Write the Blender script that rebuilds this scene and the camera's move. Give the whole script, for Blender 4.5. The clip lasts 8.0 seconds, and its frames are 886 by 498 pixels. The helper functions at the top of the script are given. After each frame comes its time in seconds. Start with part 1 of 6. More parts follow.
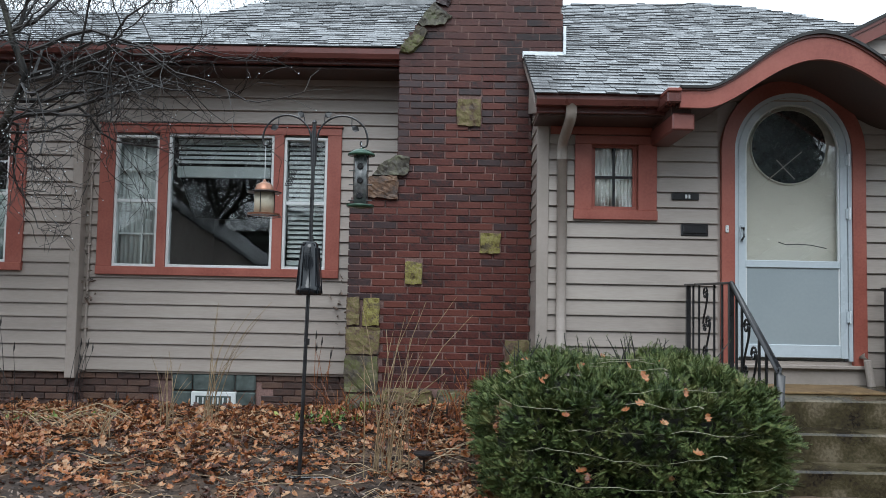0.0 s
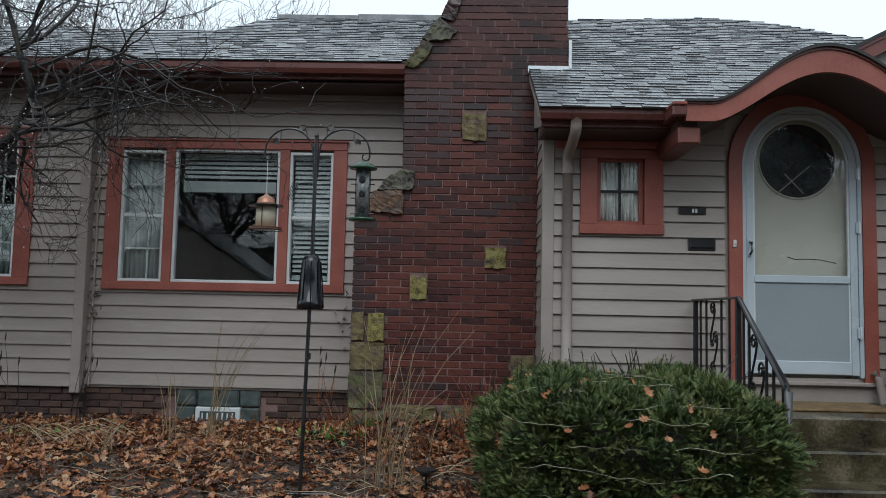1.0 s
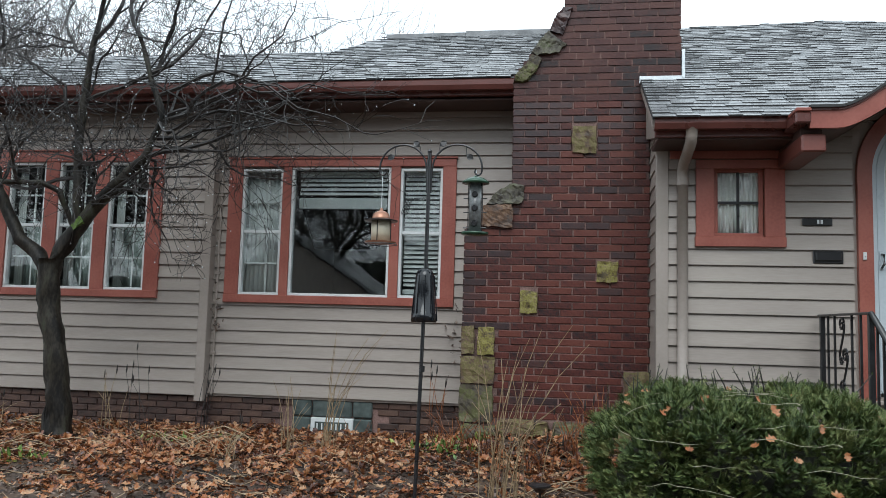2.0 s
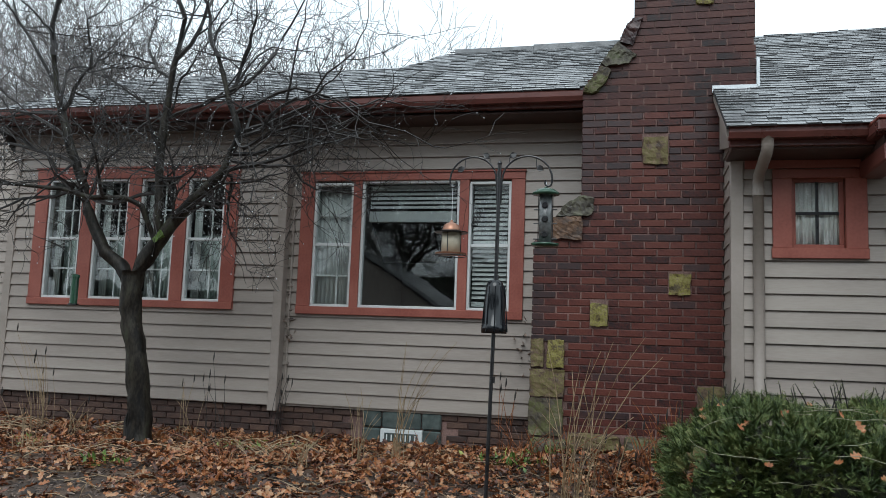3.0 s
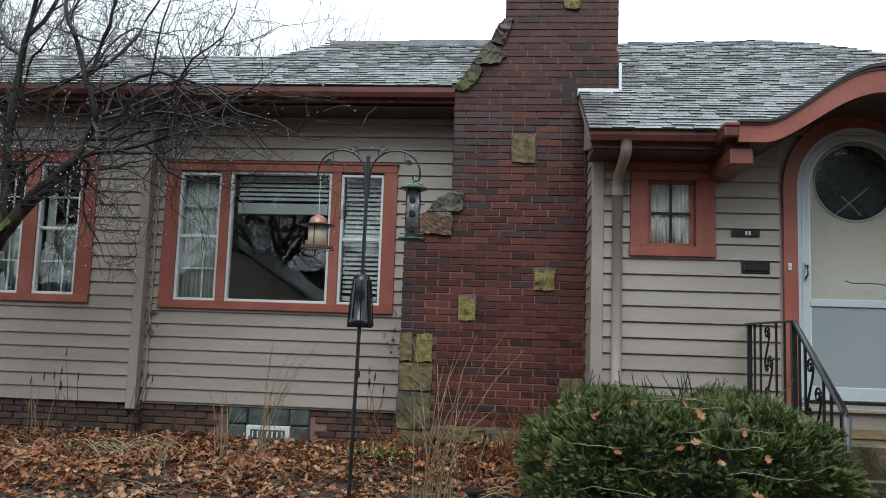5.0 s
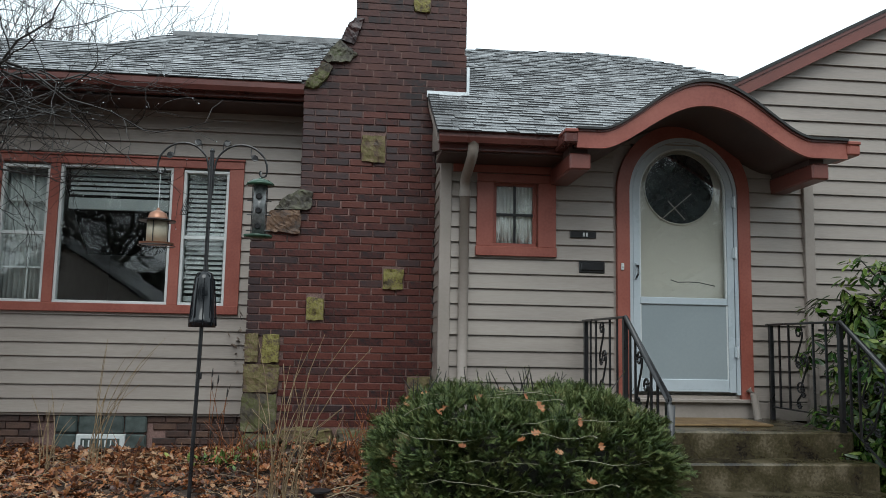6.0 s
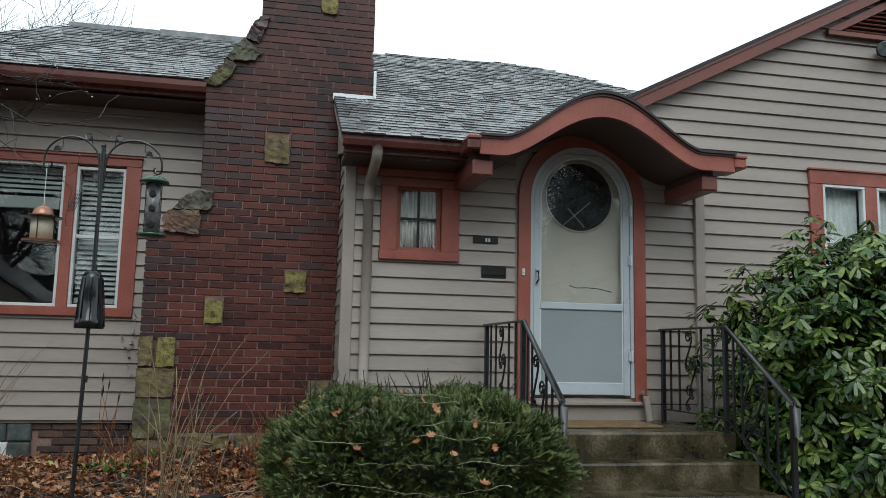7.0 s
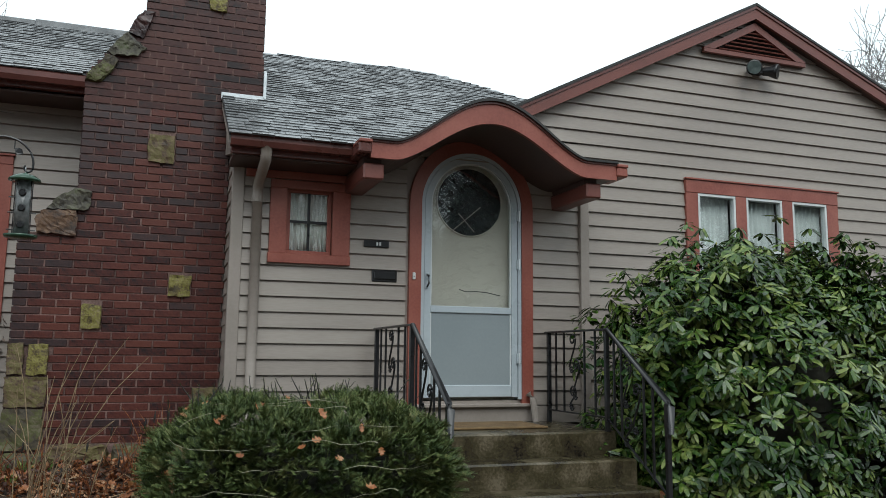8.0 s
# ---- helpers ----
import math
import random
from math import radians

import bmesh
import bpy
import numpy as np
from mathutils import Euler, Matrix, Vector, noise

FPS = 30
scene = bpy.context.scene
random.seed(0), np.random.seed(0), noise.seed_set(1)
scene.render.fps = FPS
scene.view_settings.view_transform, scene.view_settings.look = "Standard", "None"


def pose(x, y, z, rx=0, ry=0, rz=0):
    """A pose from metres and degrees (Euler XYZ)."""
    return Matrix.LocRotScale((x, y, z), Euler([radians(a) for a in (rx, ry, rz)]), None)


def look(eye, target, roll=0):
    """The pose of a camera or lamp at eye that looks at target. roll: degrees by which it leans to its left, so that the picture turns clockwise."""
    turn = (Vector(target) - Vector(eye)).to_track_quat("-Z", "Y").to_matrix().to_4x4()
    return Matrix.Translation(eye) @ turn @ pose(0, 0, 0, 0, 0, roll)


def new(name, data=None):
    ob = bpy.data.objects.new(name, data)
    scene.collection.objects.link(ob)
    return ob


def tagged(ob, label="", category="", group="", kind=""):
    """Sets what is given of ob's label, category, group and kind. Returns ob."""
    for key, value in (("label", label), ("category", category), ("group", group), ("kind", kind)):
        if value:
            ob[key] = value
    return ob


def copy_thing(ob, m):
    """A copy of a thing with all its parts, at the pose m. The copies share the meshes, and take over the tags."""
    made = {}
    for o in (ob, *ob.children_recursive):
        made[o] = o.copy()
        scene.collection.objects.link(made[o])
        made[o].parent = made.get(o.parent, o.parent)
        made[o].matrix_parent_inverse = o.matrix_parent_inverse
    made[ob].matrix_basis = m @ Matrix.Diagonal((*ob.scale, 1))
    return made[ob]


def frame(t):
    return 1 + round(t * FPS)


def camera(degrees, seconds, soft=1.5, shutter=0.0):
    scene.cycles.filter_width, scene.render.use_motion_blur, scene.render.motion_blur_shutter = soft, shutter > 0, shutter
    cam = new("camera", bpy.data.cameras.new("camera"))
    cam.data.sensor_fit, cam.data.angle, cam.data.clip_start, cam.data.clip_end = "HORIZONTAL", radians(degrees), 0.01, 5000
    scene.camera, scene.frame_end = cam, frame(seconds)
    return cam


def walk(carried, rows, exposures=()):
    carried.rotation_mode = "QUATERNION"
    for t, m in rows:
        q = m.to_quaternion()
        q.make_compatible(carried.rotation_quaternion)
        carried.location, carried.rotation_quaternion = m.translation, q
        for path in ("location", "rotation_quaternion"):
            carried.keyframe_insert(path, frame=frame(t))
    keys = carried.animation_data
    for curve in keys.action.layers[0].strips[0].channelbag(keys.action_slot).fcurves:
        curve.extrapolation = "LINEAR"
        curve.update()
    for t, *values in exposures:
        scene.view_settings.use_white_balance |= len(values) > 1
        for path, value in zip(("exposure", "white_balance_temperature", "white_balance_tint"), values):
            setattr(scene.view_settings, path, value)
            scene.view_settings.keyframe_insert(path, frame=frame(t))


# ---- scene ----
cam = camera(57.8, 8.0, soft=0.7)
PATH = [
    (0, (0.266, -7.756, 0.983), (0.247, -5.759, 1.097), 1.1),
    (0.5, (0.324, -7.734, 0.98), (0.289, -5.739, 1.115), 1.0),
    (1, (0.328, -7.712, 0.966), (0.278, -5.718, 1.122), 1.2),
    (1.5, (0.305, -7.712, 0.958), (0.177, -5.724, 1.133), 1.3),
    (2, (0.267, -7.731, 0.955), (-0.038, -5.763, 1.142), 1.6),
    (2.2, (0.254, -7.739, 0.952), (-0.117, -5.783, 1.145), 1.7),
    (3.5, (0.245, -7.76, 0.915), (-0.227, -5.831, 1.148), 2.1),
    (4, (0.271, -7.75, 0.913), (-0.19, -5.818, 1.153), 2.1),
    (4.5, (0.301, -7.733, 0.921), (-0.134, -5.794, 1.149), 2.4),
    (5, (0.324, -7.739, 0.927), (0.153, -5.758, 1.143), 1.9),
    (6.3, (0.346, -7.746, 0.892), (0.605, -5.777, 1.129), 1.2),
    (6.5, (0.363, -7.752, 0.889), (0.662, -5.789, 1.13), 1.3),
    (7, (0.415, -7.759, 0.875), (0.828, -5.818, 1.128), 1.2),
    (7.5, (0.442, -7.771, 0.873), (0.978, -5.862, 1.134), 0.9),
    (8, (0.457, -7.786, 0.876), (1.117, -5.917, 1.142), 0.6),
]
walk(cam, [(t, look(eye, target, roll)) for t, eye, target, roll in PATH],
     [(0.0, 0.43, 5880, 7), (0.5, -0.18, 5850, 7), (1.0, -0.2, 5900, 6), (1.5, 0.2, 5950, 6), (2.0, 0.38, 6000, 6), (3.5, -0.03, 6000, 5), (5.0, 0.2, 6100, 5), (6.5, -0.02, 6080, 4), (8.0, -0.02, 6150, 4)])
# ---- light: a bright overcast, rainy sky ----
scene.view_settings.exposure = 0.0
world = bpy.data.worlds.new("overcast")
scene.world = world
world.use_nodes = True
wn, wl = world.node_tree.nodes, world.node_tree.links
sky = wn.new("ShaderNodeTexSky")
sky.sky_type, sky.sun_disc = "NISHITA", False
sky.sun_elevation, sky.sun_rotation = radians(50), radians(190)
sky.air_density, sky.dust_density, sky.ozone_density = 1.0, 6.0, 1.0
cloud = wn.new("ShaderNodeMixRGB")
cloud.inputs["Fac"].default_value = 0.93
cloud.inputs["Color2"].default_value = (10.4, 11.0, 11.3, 1)
wl.new(sky.outputs["Color"], cloud.inputs["Color1"])
wl.new(cloud.outputs["Color"], wn["Background"].inputs["Color"])
wn["Background"].inputs["Strength"].default_value = 0.118
sun = new("sun", bpy.data.lights.new("sun", "SUN"))
sun.data.energy, sun.data.angle, sun.data.color = 1.4, radians(40), (1.0, 0.98, 0.95)
sun.matrix_world = look((0, -6.5, 8), (0, 0, 0))


# ---- materials ----
def mat(name, cols, rough=0.6, metal=0.0, scale=6.0, fine=60.0, bump=0.15, rand=0.0, island=0.0, stretch=(1, 1, 1), coat=0.0, spec=0.5, rvar=0.1):
    """Mix of base colours by coarse and fine noise; rand / island: brightness change from piece to piece."""
    m = bpy.data.materials.new(name)
    m.use_nodes = True
    n, l = m.node_tree.nodes, m.node_tree.links
    b = n["Principled BSDF"]
    tc, mp = n.new("ShaderNodeTexCoord"), n.new("ShaderNodeMapping")
    mp.inputs["Scale"].default_value = stretch
    l.new(tc.outputs["Object"], mp.inputs["Vector"])
    n1, n2 = n.new("ShaderNodeTexNoise"), n.new("ShaderNodeTexNoise")
    n1.inputs["Scale"].default_value, n1.inputs["Detail"].default_value = scale, 5
    n2.inputs["Scale"].default_value, n2.inputs["Detail"].default_value = fine, 4
    l.new(mp.outputs["Vector"], n1.inputs["Vector"])
    l.new(mp.outputs["Vector"], n2.inputs["Vector"])
    mix = n.new("ShaderNodeMath")
    mix.operation = "MULTIPLY_ADD"
    mix.inputs[1].default_value = 0.35
    l.new(n2.outputs["Fac"], mix.inputs[0])
    sc = n.new("ShaderNodeMath")
    sc.operation = "MULTIPLY"
    sc.inputs[1].default_value = 0.65
    l.new(n1.outputs["Fac"], sc.inputs[0])
    l.new(sc.outputs[0], mix.inputs[2])
    ramp = n.new("ShaderNodeValToRGB")
    e = ramp.color_ramp.elements
    while len(e) < len(cols):
        e.new(0.5)
    for q, c in enumerate(cols):
        e[q].position = 0.36 + 0.28 * q / max(1, len(cols) - 1)
        e[q].color = (*c, 1)
    src = mix.outputs[0]
    if rand or island:
        add = n.new("ShaderNodeMath")
        add.operation = "MULTIPLY_ADD"
        add.inputs[1].default_value = rand or island
        pick = n.new("ShaderNodeObjectInfo").outputs["Random"] if rand else n.new("ShaderNodeNewGeometry").outputs["Random Per Island"]
        l.new(pick, add.inputs[0])
        off = n.new("ShaderNodeMath")
        off.operation = "SUBTRACT"
        off.inputs[1].default_value = (rand or island) / 2
        l.new(mix.outputs[0], off.inputs[0])
        l.new(off.outputs[0], add.inputs[2])
        src = add.outputs[0]
    l.new(src, ramp.inputs["Fac"])
    l.new(ramp.outputs["Color"], b.inputs["Base Color"])
    rr = n.new("ShaderNodeMath")
    rr.operation = "MULTIPLY_ADD"
    rr.inputs[1].default_value, rr.inputs[2].default_value = rvar * 2, rough - rvar
    l.new(n1.outputs["Fac"], rr.inputs[0])
    l.new(rr.outputs[0], b.inputs["Roughness"])
    b.inputs["Metallic"].default_value = metal
    b.inputs["Coat Weight"].default_value = coat
    b.inputs["Coat Roughness"].default_value = 0.15
    b.inputs["Specular IOR Level"].default_value = spec
    if bump:
        bp = n.new("ShaderNodeBump")
        bp.inputs["Strength"].default_value, bp.inputs["Distance"].default_value = bump, 0.01
        l.new(mix.outputs[0], bp.inputs["Height"])
        l.new(bp.outputs["Normal"], b.inputs["Normal"])
    return m


def glass(name, tint=(0.96, 0.98, 0.975), rough=0.0, wavy=0.02):
    m = bpy.data.materials.new(name)
    m.use_nodes = True
    n, l = m.node_tree.nodes, m.node_tree.links
    n.remove(n["Principled BSDF"])
    tr, gl, mx, fr = n.new("ShaderNodeBsdfTransparent"), n.new("ShaderNodeBsdfGlossy"), n.new("ShaderNodeMixShader"), n.new("ShaderNodeLayerWeight")
    tr.inputs["Color"].default_value = (*tint, 1)
    gl.inputs["Roughness"].default_value = rough
    fr.inputs["Blend"].default_value = 0.5
    po, ma = n.new("ShaderNodeMath"), n.new("ShaderNodeMath")
    po.operation, ma.operation = "POWER", "MULTIPLY_ADD"
    po.inputs[1].default_value = 5.0
    ma.inputs[1].default_value, ma.inputs[2].default_value = 0.93, 0.07
    l.new(fr.outputs["Facing"], po.inputs[0])
    l.new(po.outputs[0], ma.inputs[0])
    tc, no, bp = n.new("ShaderNodeTexCoord"), n.new("ShaderNodeTexNoise"), n.new("ShaderNodeBump")
    no.inputs["Scale"].default_value = 3.0
    bp.inputs["Strength"].default_value, bp.inputs["Distance"].default_value = wavy, 0.02
    l.new(tc.outputs["Object"], no.inputs["Vector"])
    l.new(no.outputs["Fac"], bp.inputs["Height"])
    l.new(bp.outputs["Normal"], gl.inputs["Normal"])
    l.new(ma.outputs[0], mx.inputs[0])
    l.new(tr.outputs[0], mx.inputs[1])
    l.new(gl.outputs[0], mx.inputs[2])
    l.new(mx.outputs[0], n["Material Output"].inputs["Surface"])
    return m


M_SIDING = mat("taupe_siding", [(0.25, 0.215, 0.19), (0.29, 0.25, 0.22), (0.325, 0.285, 0.25)], 0.42, scale=1.3, fine=25, bump=0.06, rand=0.05, stretch=(0.5, 1, 4))
M_TAUPE = mat("taupe_trim", [(0.27, 0.235, 0.205), (0.325, 0.28, 0.25)], 0.45, scale=3, fine=40, bump=0.05)
M_RED = mat("brick_red_paint", [(0.215, 0.058, 0.042), (0.27, 0.08, 0.058), (0.31, 0.10, 0.072)], 0.42, scale=3, fine=50, bump=0.08)
M_BARGE = mat("dark_red_barge", [(0.14, 0.045, 0.035), (0.18, 0.058, 0.044)], 0.4, scale=3, fine=50, bump=0.06)
M_WHITE = mat("white_vinyl", [(0.5456, 0.572, 0.572), (0.6512, 0.6776, 0.6776)], 0.35, scale=4, fine=50, bump=0.03)
M_DOOR = mat("white_aluminium", [(0.4122, 0.4637, 0.5005), (0.471, 0.5226, 0.5594)], 0.3, scale=3, fine=40, bump=0.02)
M_PANEL = mat("grey_door_panel", [(0.255, 0.292, 0.308), (0.285, 0.322, 0.338)], 0.35, scale=2, fine=40, bump=0.02)
M_INNER = mat("beige_inner_door", [(0.50, 0.46, 0.40), (0.58, 0.54, 0.47)], 0.5, scale=1.5, fine=30, bump=0.03)
M_BRICK = mat("wet_red_brick", [(0.0195, 0.0112, 0.0125), (0.0593, 0.0181, 0.0153), (0.0871, 0.0251, 0.0195), (0.1115, 0.0348, 0.0251)], 0.42, scale=2.2, fine=45, bump=0.5, rand=0.26, spec=0.35)
# darker base for the joined upper courses and the side face
M_BRICKJ = mat("wet_red_brick_joined", [(0.0143, 0.0082, 0.0092), (0.0434, 0.0133, 0.0112), (0.0587, 0.0173, 0.0143), (0.0765, 0.0255, 0.0184)], 0.42, scale=2.2, fine=45, bump=0.5, island=0.26, spec=0.35)
M_DARKBRICK = mat("dark_wet_brick", [(0.017, 0.012, 0.013), (0.036, 0.019, 0.02), (0.062, 0.025, 0.022)], 0.4, scale=3, fine=45, bump=0.35, rand=0.15)
M_FBRICK = mat("brown_foundation_brick", [(0.03, 0.02, 0.018), (0.07, 0.04, 0.032), (0.12, 0.07, 0.05)], 0.5, scale=3, fine=45, bump=0.3, rand=0.2)
M_MORTAR = mat("dark_pink_mortar", [(0.05, 0.03, 0.028), (0.13, 0.078, 0.068), (0.25, 0.155, 0.135)], 0.8, scale=1.6, fine=70, bump=0.3)
M_STONE = mat("mossy_sandstone", [(0.0425, 0.0298, 0.0213), (0.1105, 0.0723, 0.0425), (0.1275, 0.1105, 0.0382), (0.187, 0.136, 0.0765)], 0.75, scale=13, fine=60, bump=1.0)
M_STONE2 = mat("lichen_sandstone", [(0.035, 0.03, 0.022), (0.075, 0.06, 0.04), (0.08, 0.085, 0.025), (0.14, 0.12, 0.075)], 0.75, scale=8, fine=50, bump=0.9)
M_GREYSTONE = mat("weathered_grey_stone", [(0.03, 0.026, 0.022), (0.065, 0.058, 0.045), (0.10, 0.095, 0.065), (0.07, 0.08, 0.035)], 0.7, scale=9, fine=50, bump=0.9)
M_RUST = mat("rusty_sandstone", [(0.05, 0.035, 0.028), (0.10, 0.06, 0.04), (0.15, 0.085, 0.05), (0.19, 0.15, 0.10)], 0.7, scale=10, fine=50, bump=0.9)
M_YELLOW = mat("yellow_lichen_stone", [(0.06, 0.045, 0.022), (0.13, 0.10, 0.035), (0.21, 0.19, 0.045), (0.19, 0.15, 0.075)], 0.75, scale=15, fine=60, bump=1.0)
M_SHINGLE = mat("wet_grey_shingle", [(0.12, 0.126, 0.131), (0.215, 0.222, 0.229), (0.33, 0.338, 0.346)], 0.27, scale=5, fine=160, bump=0.35, rand=0.15)
M_SHINGLEJ = mat("wet_grey_shingle_joined", [(0.12, 0.126, 0.131), (0.215, 0.222, 0.229), (0.33, 0.338, 0.346)], 0.27, scale=5, fine=160, bump=0.35, island=0.15)
M_UNDER = mat("roof_underlay", [(0.02, 0.02, 0.02), (0.035, 0.035, 0.035)], 0.7, scale=5, fine=60)
M_BUTT = mat("shingle_butt_edge", [(0.035, 0.035, 0.036), (0.06, 0.06, 0.062)], 0.6, scale=6, fine=80)
M_FLASH = mat("galvanised_flashing", [(0.62, 0.66, 0.68), (0.78, 0.82, 0.84)], 0.3, metal=0.3, scale=5, fine=30, bump=0.05)
M_DRIP = mat("weathered_drip_edge", [(0.25, 0.25, 0.25), (0.38, 0.38, 0.38)], 0.4, metal=0.3, scale=5, fine=30, bump=0.05)
M_CONC = mat("wet_mossy_concrete", [(0.010, 0.007, 0.004), (0.034, 0.026, 0.014), (0.048, 0.04, 0.018), (0.085, 0.068, 0.04), (0.14, 0.115, 0.075)], 0.28, scale=4.5, fine=55, bump=0.8)
M_IRON = mat("black_wrought_iron", [(0.008, 0.008, 0.009), (0.02, 0.02, 0.022)], 0.3, scale=8, fine=60, bump=0.1)
M_DARK = mat("dark_interior", [(0.34, 0.33, 0.31), (0.45, 0.44, 0.41)], 0.8, scale=1, fine=10, bump=0)
M_CURTAIN = mat("pale_sheer_curtain", [(0.4216, 0.4488, 0.442), (0.5304, 0.5576, 0.544)], 0.8, scale=2, fine=20, bump=0.1, stretch=(8, 8, 0.4))
M_SHEER = mat("grey_green_sheer", [(0.30, 0.36, 0.34), (0.42, 0.48, 0.45)], 0.8, scale=2, fine=20, bump=0.1, stretch=(8, 8, 0.4))
M_LACE = mat("white_lace_curtain", [(0.70, 0.71, 0.68), (0.84, 0.84, 0.81)], 0.8, scale=2, fine=20, bump=0.1, stretch=(8, 8, 0.4))
M_BLIND = mat("white_blind", [(0.31, 0.341, 0.341), (0.372, 0.3968, 0.3906)], 0.5, scale=2, fine=20, bump=0)
M_GLASS = glass("window_glass")
M_GBLOCK = mat("glass_block", [(0.045, 0.0585, 0.0562), (0.099, 0.1215, 0.117)], 0.15, scale=9, fine=20, bump=0.6, rand=0.1)
M_MAT = mat("brown_doormat", [(0.10, 0.06, 0.025), (0.2, 0.13, 0.06)], 0.9, scale=10, fine=120, bump=0.8)


# ---- mesh helpers ----
def finish(name, bm, material, smooth=False):
    me = bpy.data.meshes.new(name)
    bm.normal_update()
    bm.to_mesh(me)
    bm.free()
    me.materials.append(material)
    if smooth:
        for p in me.polygons:
            p.use_smooth = True
    return me


def part(name, bm, material, parent=None, label="", kind="", smooth=False):
    me = bm if isinstance(bm, bpy.types.Mesh) else finish(name, bm, material, smooth)
    ob = new(name, me)
    if parent is not None:
        ob.parent = parent
        up = parent.matrix_basis.copy()
        if parent.parent is not None:
            up = parent.parent.matrix_basis @ parent.matrix_parent_inverse @ up
        ob.matrix_parent_inverse = up.inverted()
    return tagged(ob, label=label, kind=kind)


def thing(name, at, label, category, group="", kind=""):
    ob = new(name)
    ob.matrix_basis = Matrix.Translation(at)
    ob.empty_display_size = 0.1
    return tagged(ob, label, category, group, kind)


def box(x0, x1, y0, y1, z0, z1, bevel=0.0, bm=None):
    bm = bm or bmesh.new()
    c = ((x0 + x1) / 2, (y0 + y1) / 2, (z0 + z1) / 2)
    r = bmesh.ops.create_cube(bm, size=1, matrix=Matrix.LocRotScale(c, None, (x1 - x0, y1 - y0, z1 - z0)))
    if bevel:
        es = list({e for v in r["verts"] for e in v.link_edges})
        bmesh.ops.bevel(bm, geom=es, offset=bevel, segments=1, affect="EDGES")
    return bm


def tube(pts, radii, sides=8, bm=None, caps=True):
    """A round bar along pts with a radius at each point."""
    bm = bm or bmesh.new()
    pts = [Vector(p) for p in pts]
    if not hasattr(radii, "__len__"):
        radii = [radii] * len(pts)
    ring0 = None
    first = None
    for i, p in enumerate(pts):
        d = (pts[min(i + 1, len(pts) - 1)] - pts[max(i - 1, 0)]).normalized()
        a = d.cross(Vector((0, 0, 1)) if abs(d.z) < 0.9 else Vector((0, 1, 0))).normalized()
        b = d.cross(a)
        ring = [bm.verts.new(p + (a * math.cos(2 * math.pi * k / sides) + b * math.sin(2 * math.pi * k / sides)) * radii[i]) for k in range(sides)]
        if ring0:
            for k in range(sides):
                bm.faces.new((ring0[k], ring0[(k + 1) % sides], ring[(k + 1) % sides], ring[k]))
        else:
            first = ring
        ring0 = ring
    if caps:
        bm.faces.new(first)
        bm.faces.new(list(reversed(ring0)))
    return bm


def lathe(profile, at, sides=24, bm=None):
    """Turned body: profile of (radius, height) about a vertical axis."""
    bm = bm or bmesh.new()
    prev = None
    for r, h in profile:
        ring = [bm.verts.new((at[0] + r * math.cos(2 * math.pi * k / sides), at[1] + r * math.sin(2 * math.pi * k / sides), at[2] + h)) for k in range(sides)]
        if prev:
            for k in range(sides):
                bm.faces.new((prev[k], prev[(k + 1) % sides], ring[(k + 1) % sides], ring[k]))
        else:
            bm.faces.new(list(reversed(ring)))
        prev = ring
    bm.faces.new(prev)
    return bm


def prism(outline, y0, y1, bm=None):
    """An outline of (x, z) pushed from y0 to y1."""
    bm = bm or bmesh.new()
    a = [bm.verts.new((x, y0, z)) for x, z in outline]
    b = [bm.verts.new((x, y1, z)) for x, z in outline]
    bm.faces.new(a)
    bm.faces.new(list(reversed(b)))
    for k in range(len(a)):
        q = (k + 1) % len(a)
        bm.faces.new((a[q], a[k], b[k], b[q]))
    bmesh.ops.recalc_face_normals(bm, faces=bm.faces)
    return bm


def clear_spans(x0, x1, holes):
    spans = [(x0, x1)]
    for a, b in holes:
        spans = [s for u, v in spans for s in ((u, min(v, a)), (max(u, b), v)) if s[1] - s[0] > 0.004]
    return spans


def wall_core(name, x0, x1, y0, y1, z0, z1, holes, label):
    bm = bmesh.new()
    zs = sorted({z0, z1, *[min(max(z, z0), z1) for h in holes for z in h[2:]]})
    for a, b in zip(zs, zs[1:]):
        for u, v in clear_spans(x0, x1, [h[:2] for h in holes if h[2] < b - 1e-4 and h[3] > a + 1e-4]):
            box(u, v, y0, y1, a, b, bm=bm)
    return tagged(part(name, bm, M_TAUPE), label, "wall", kind="structure")


EXPO = 0.127


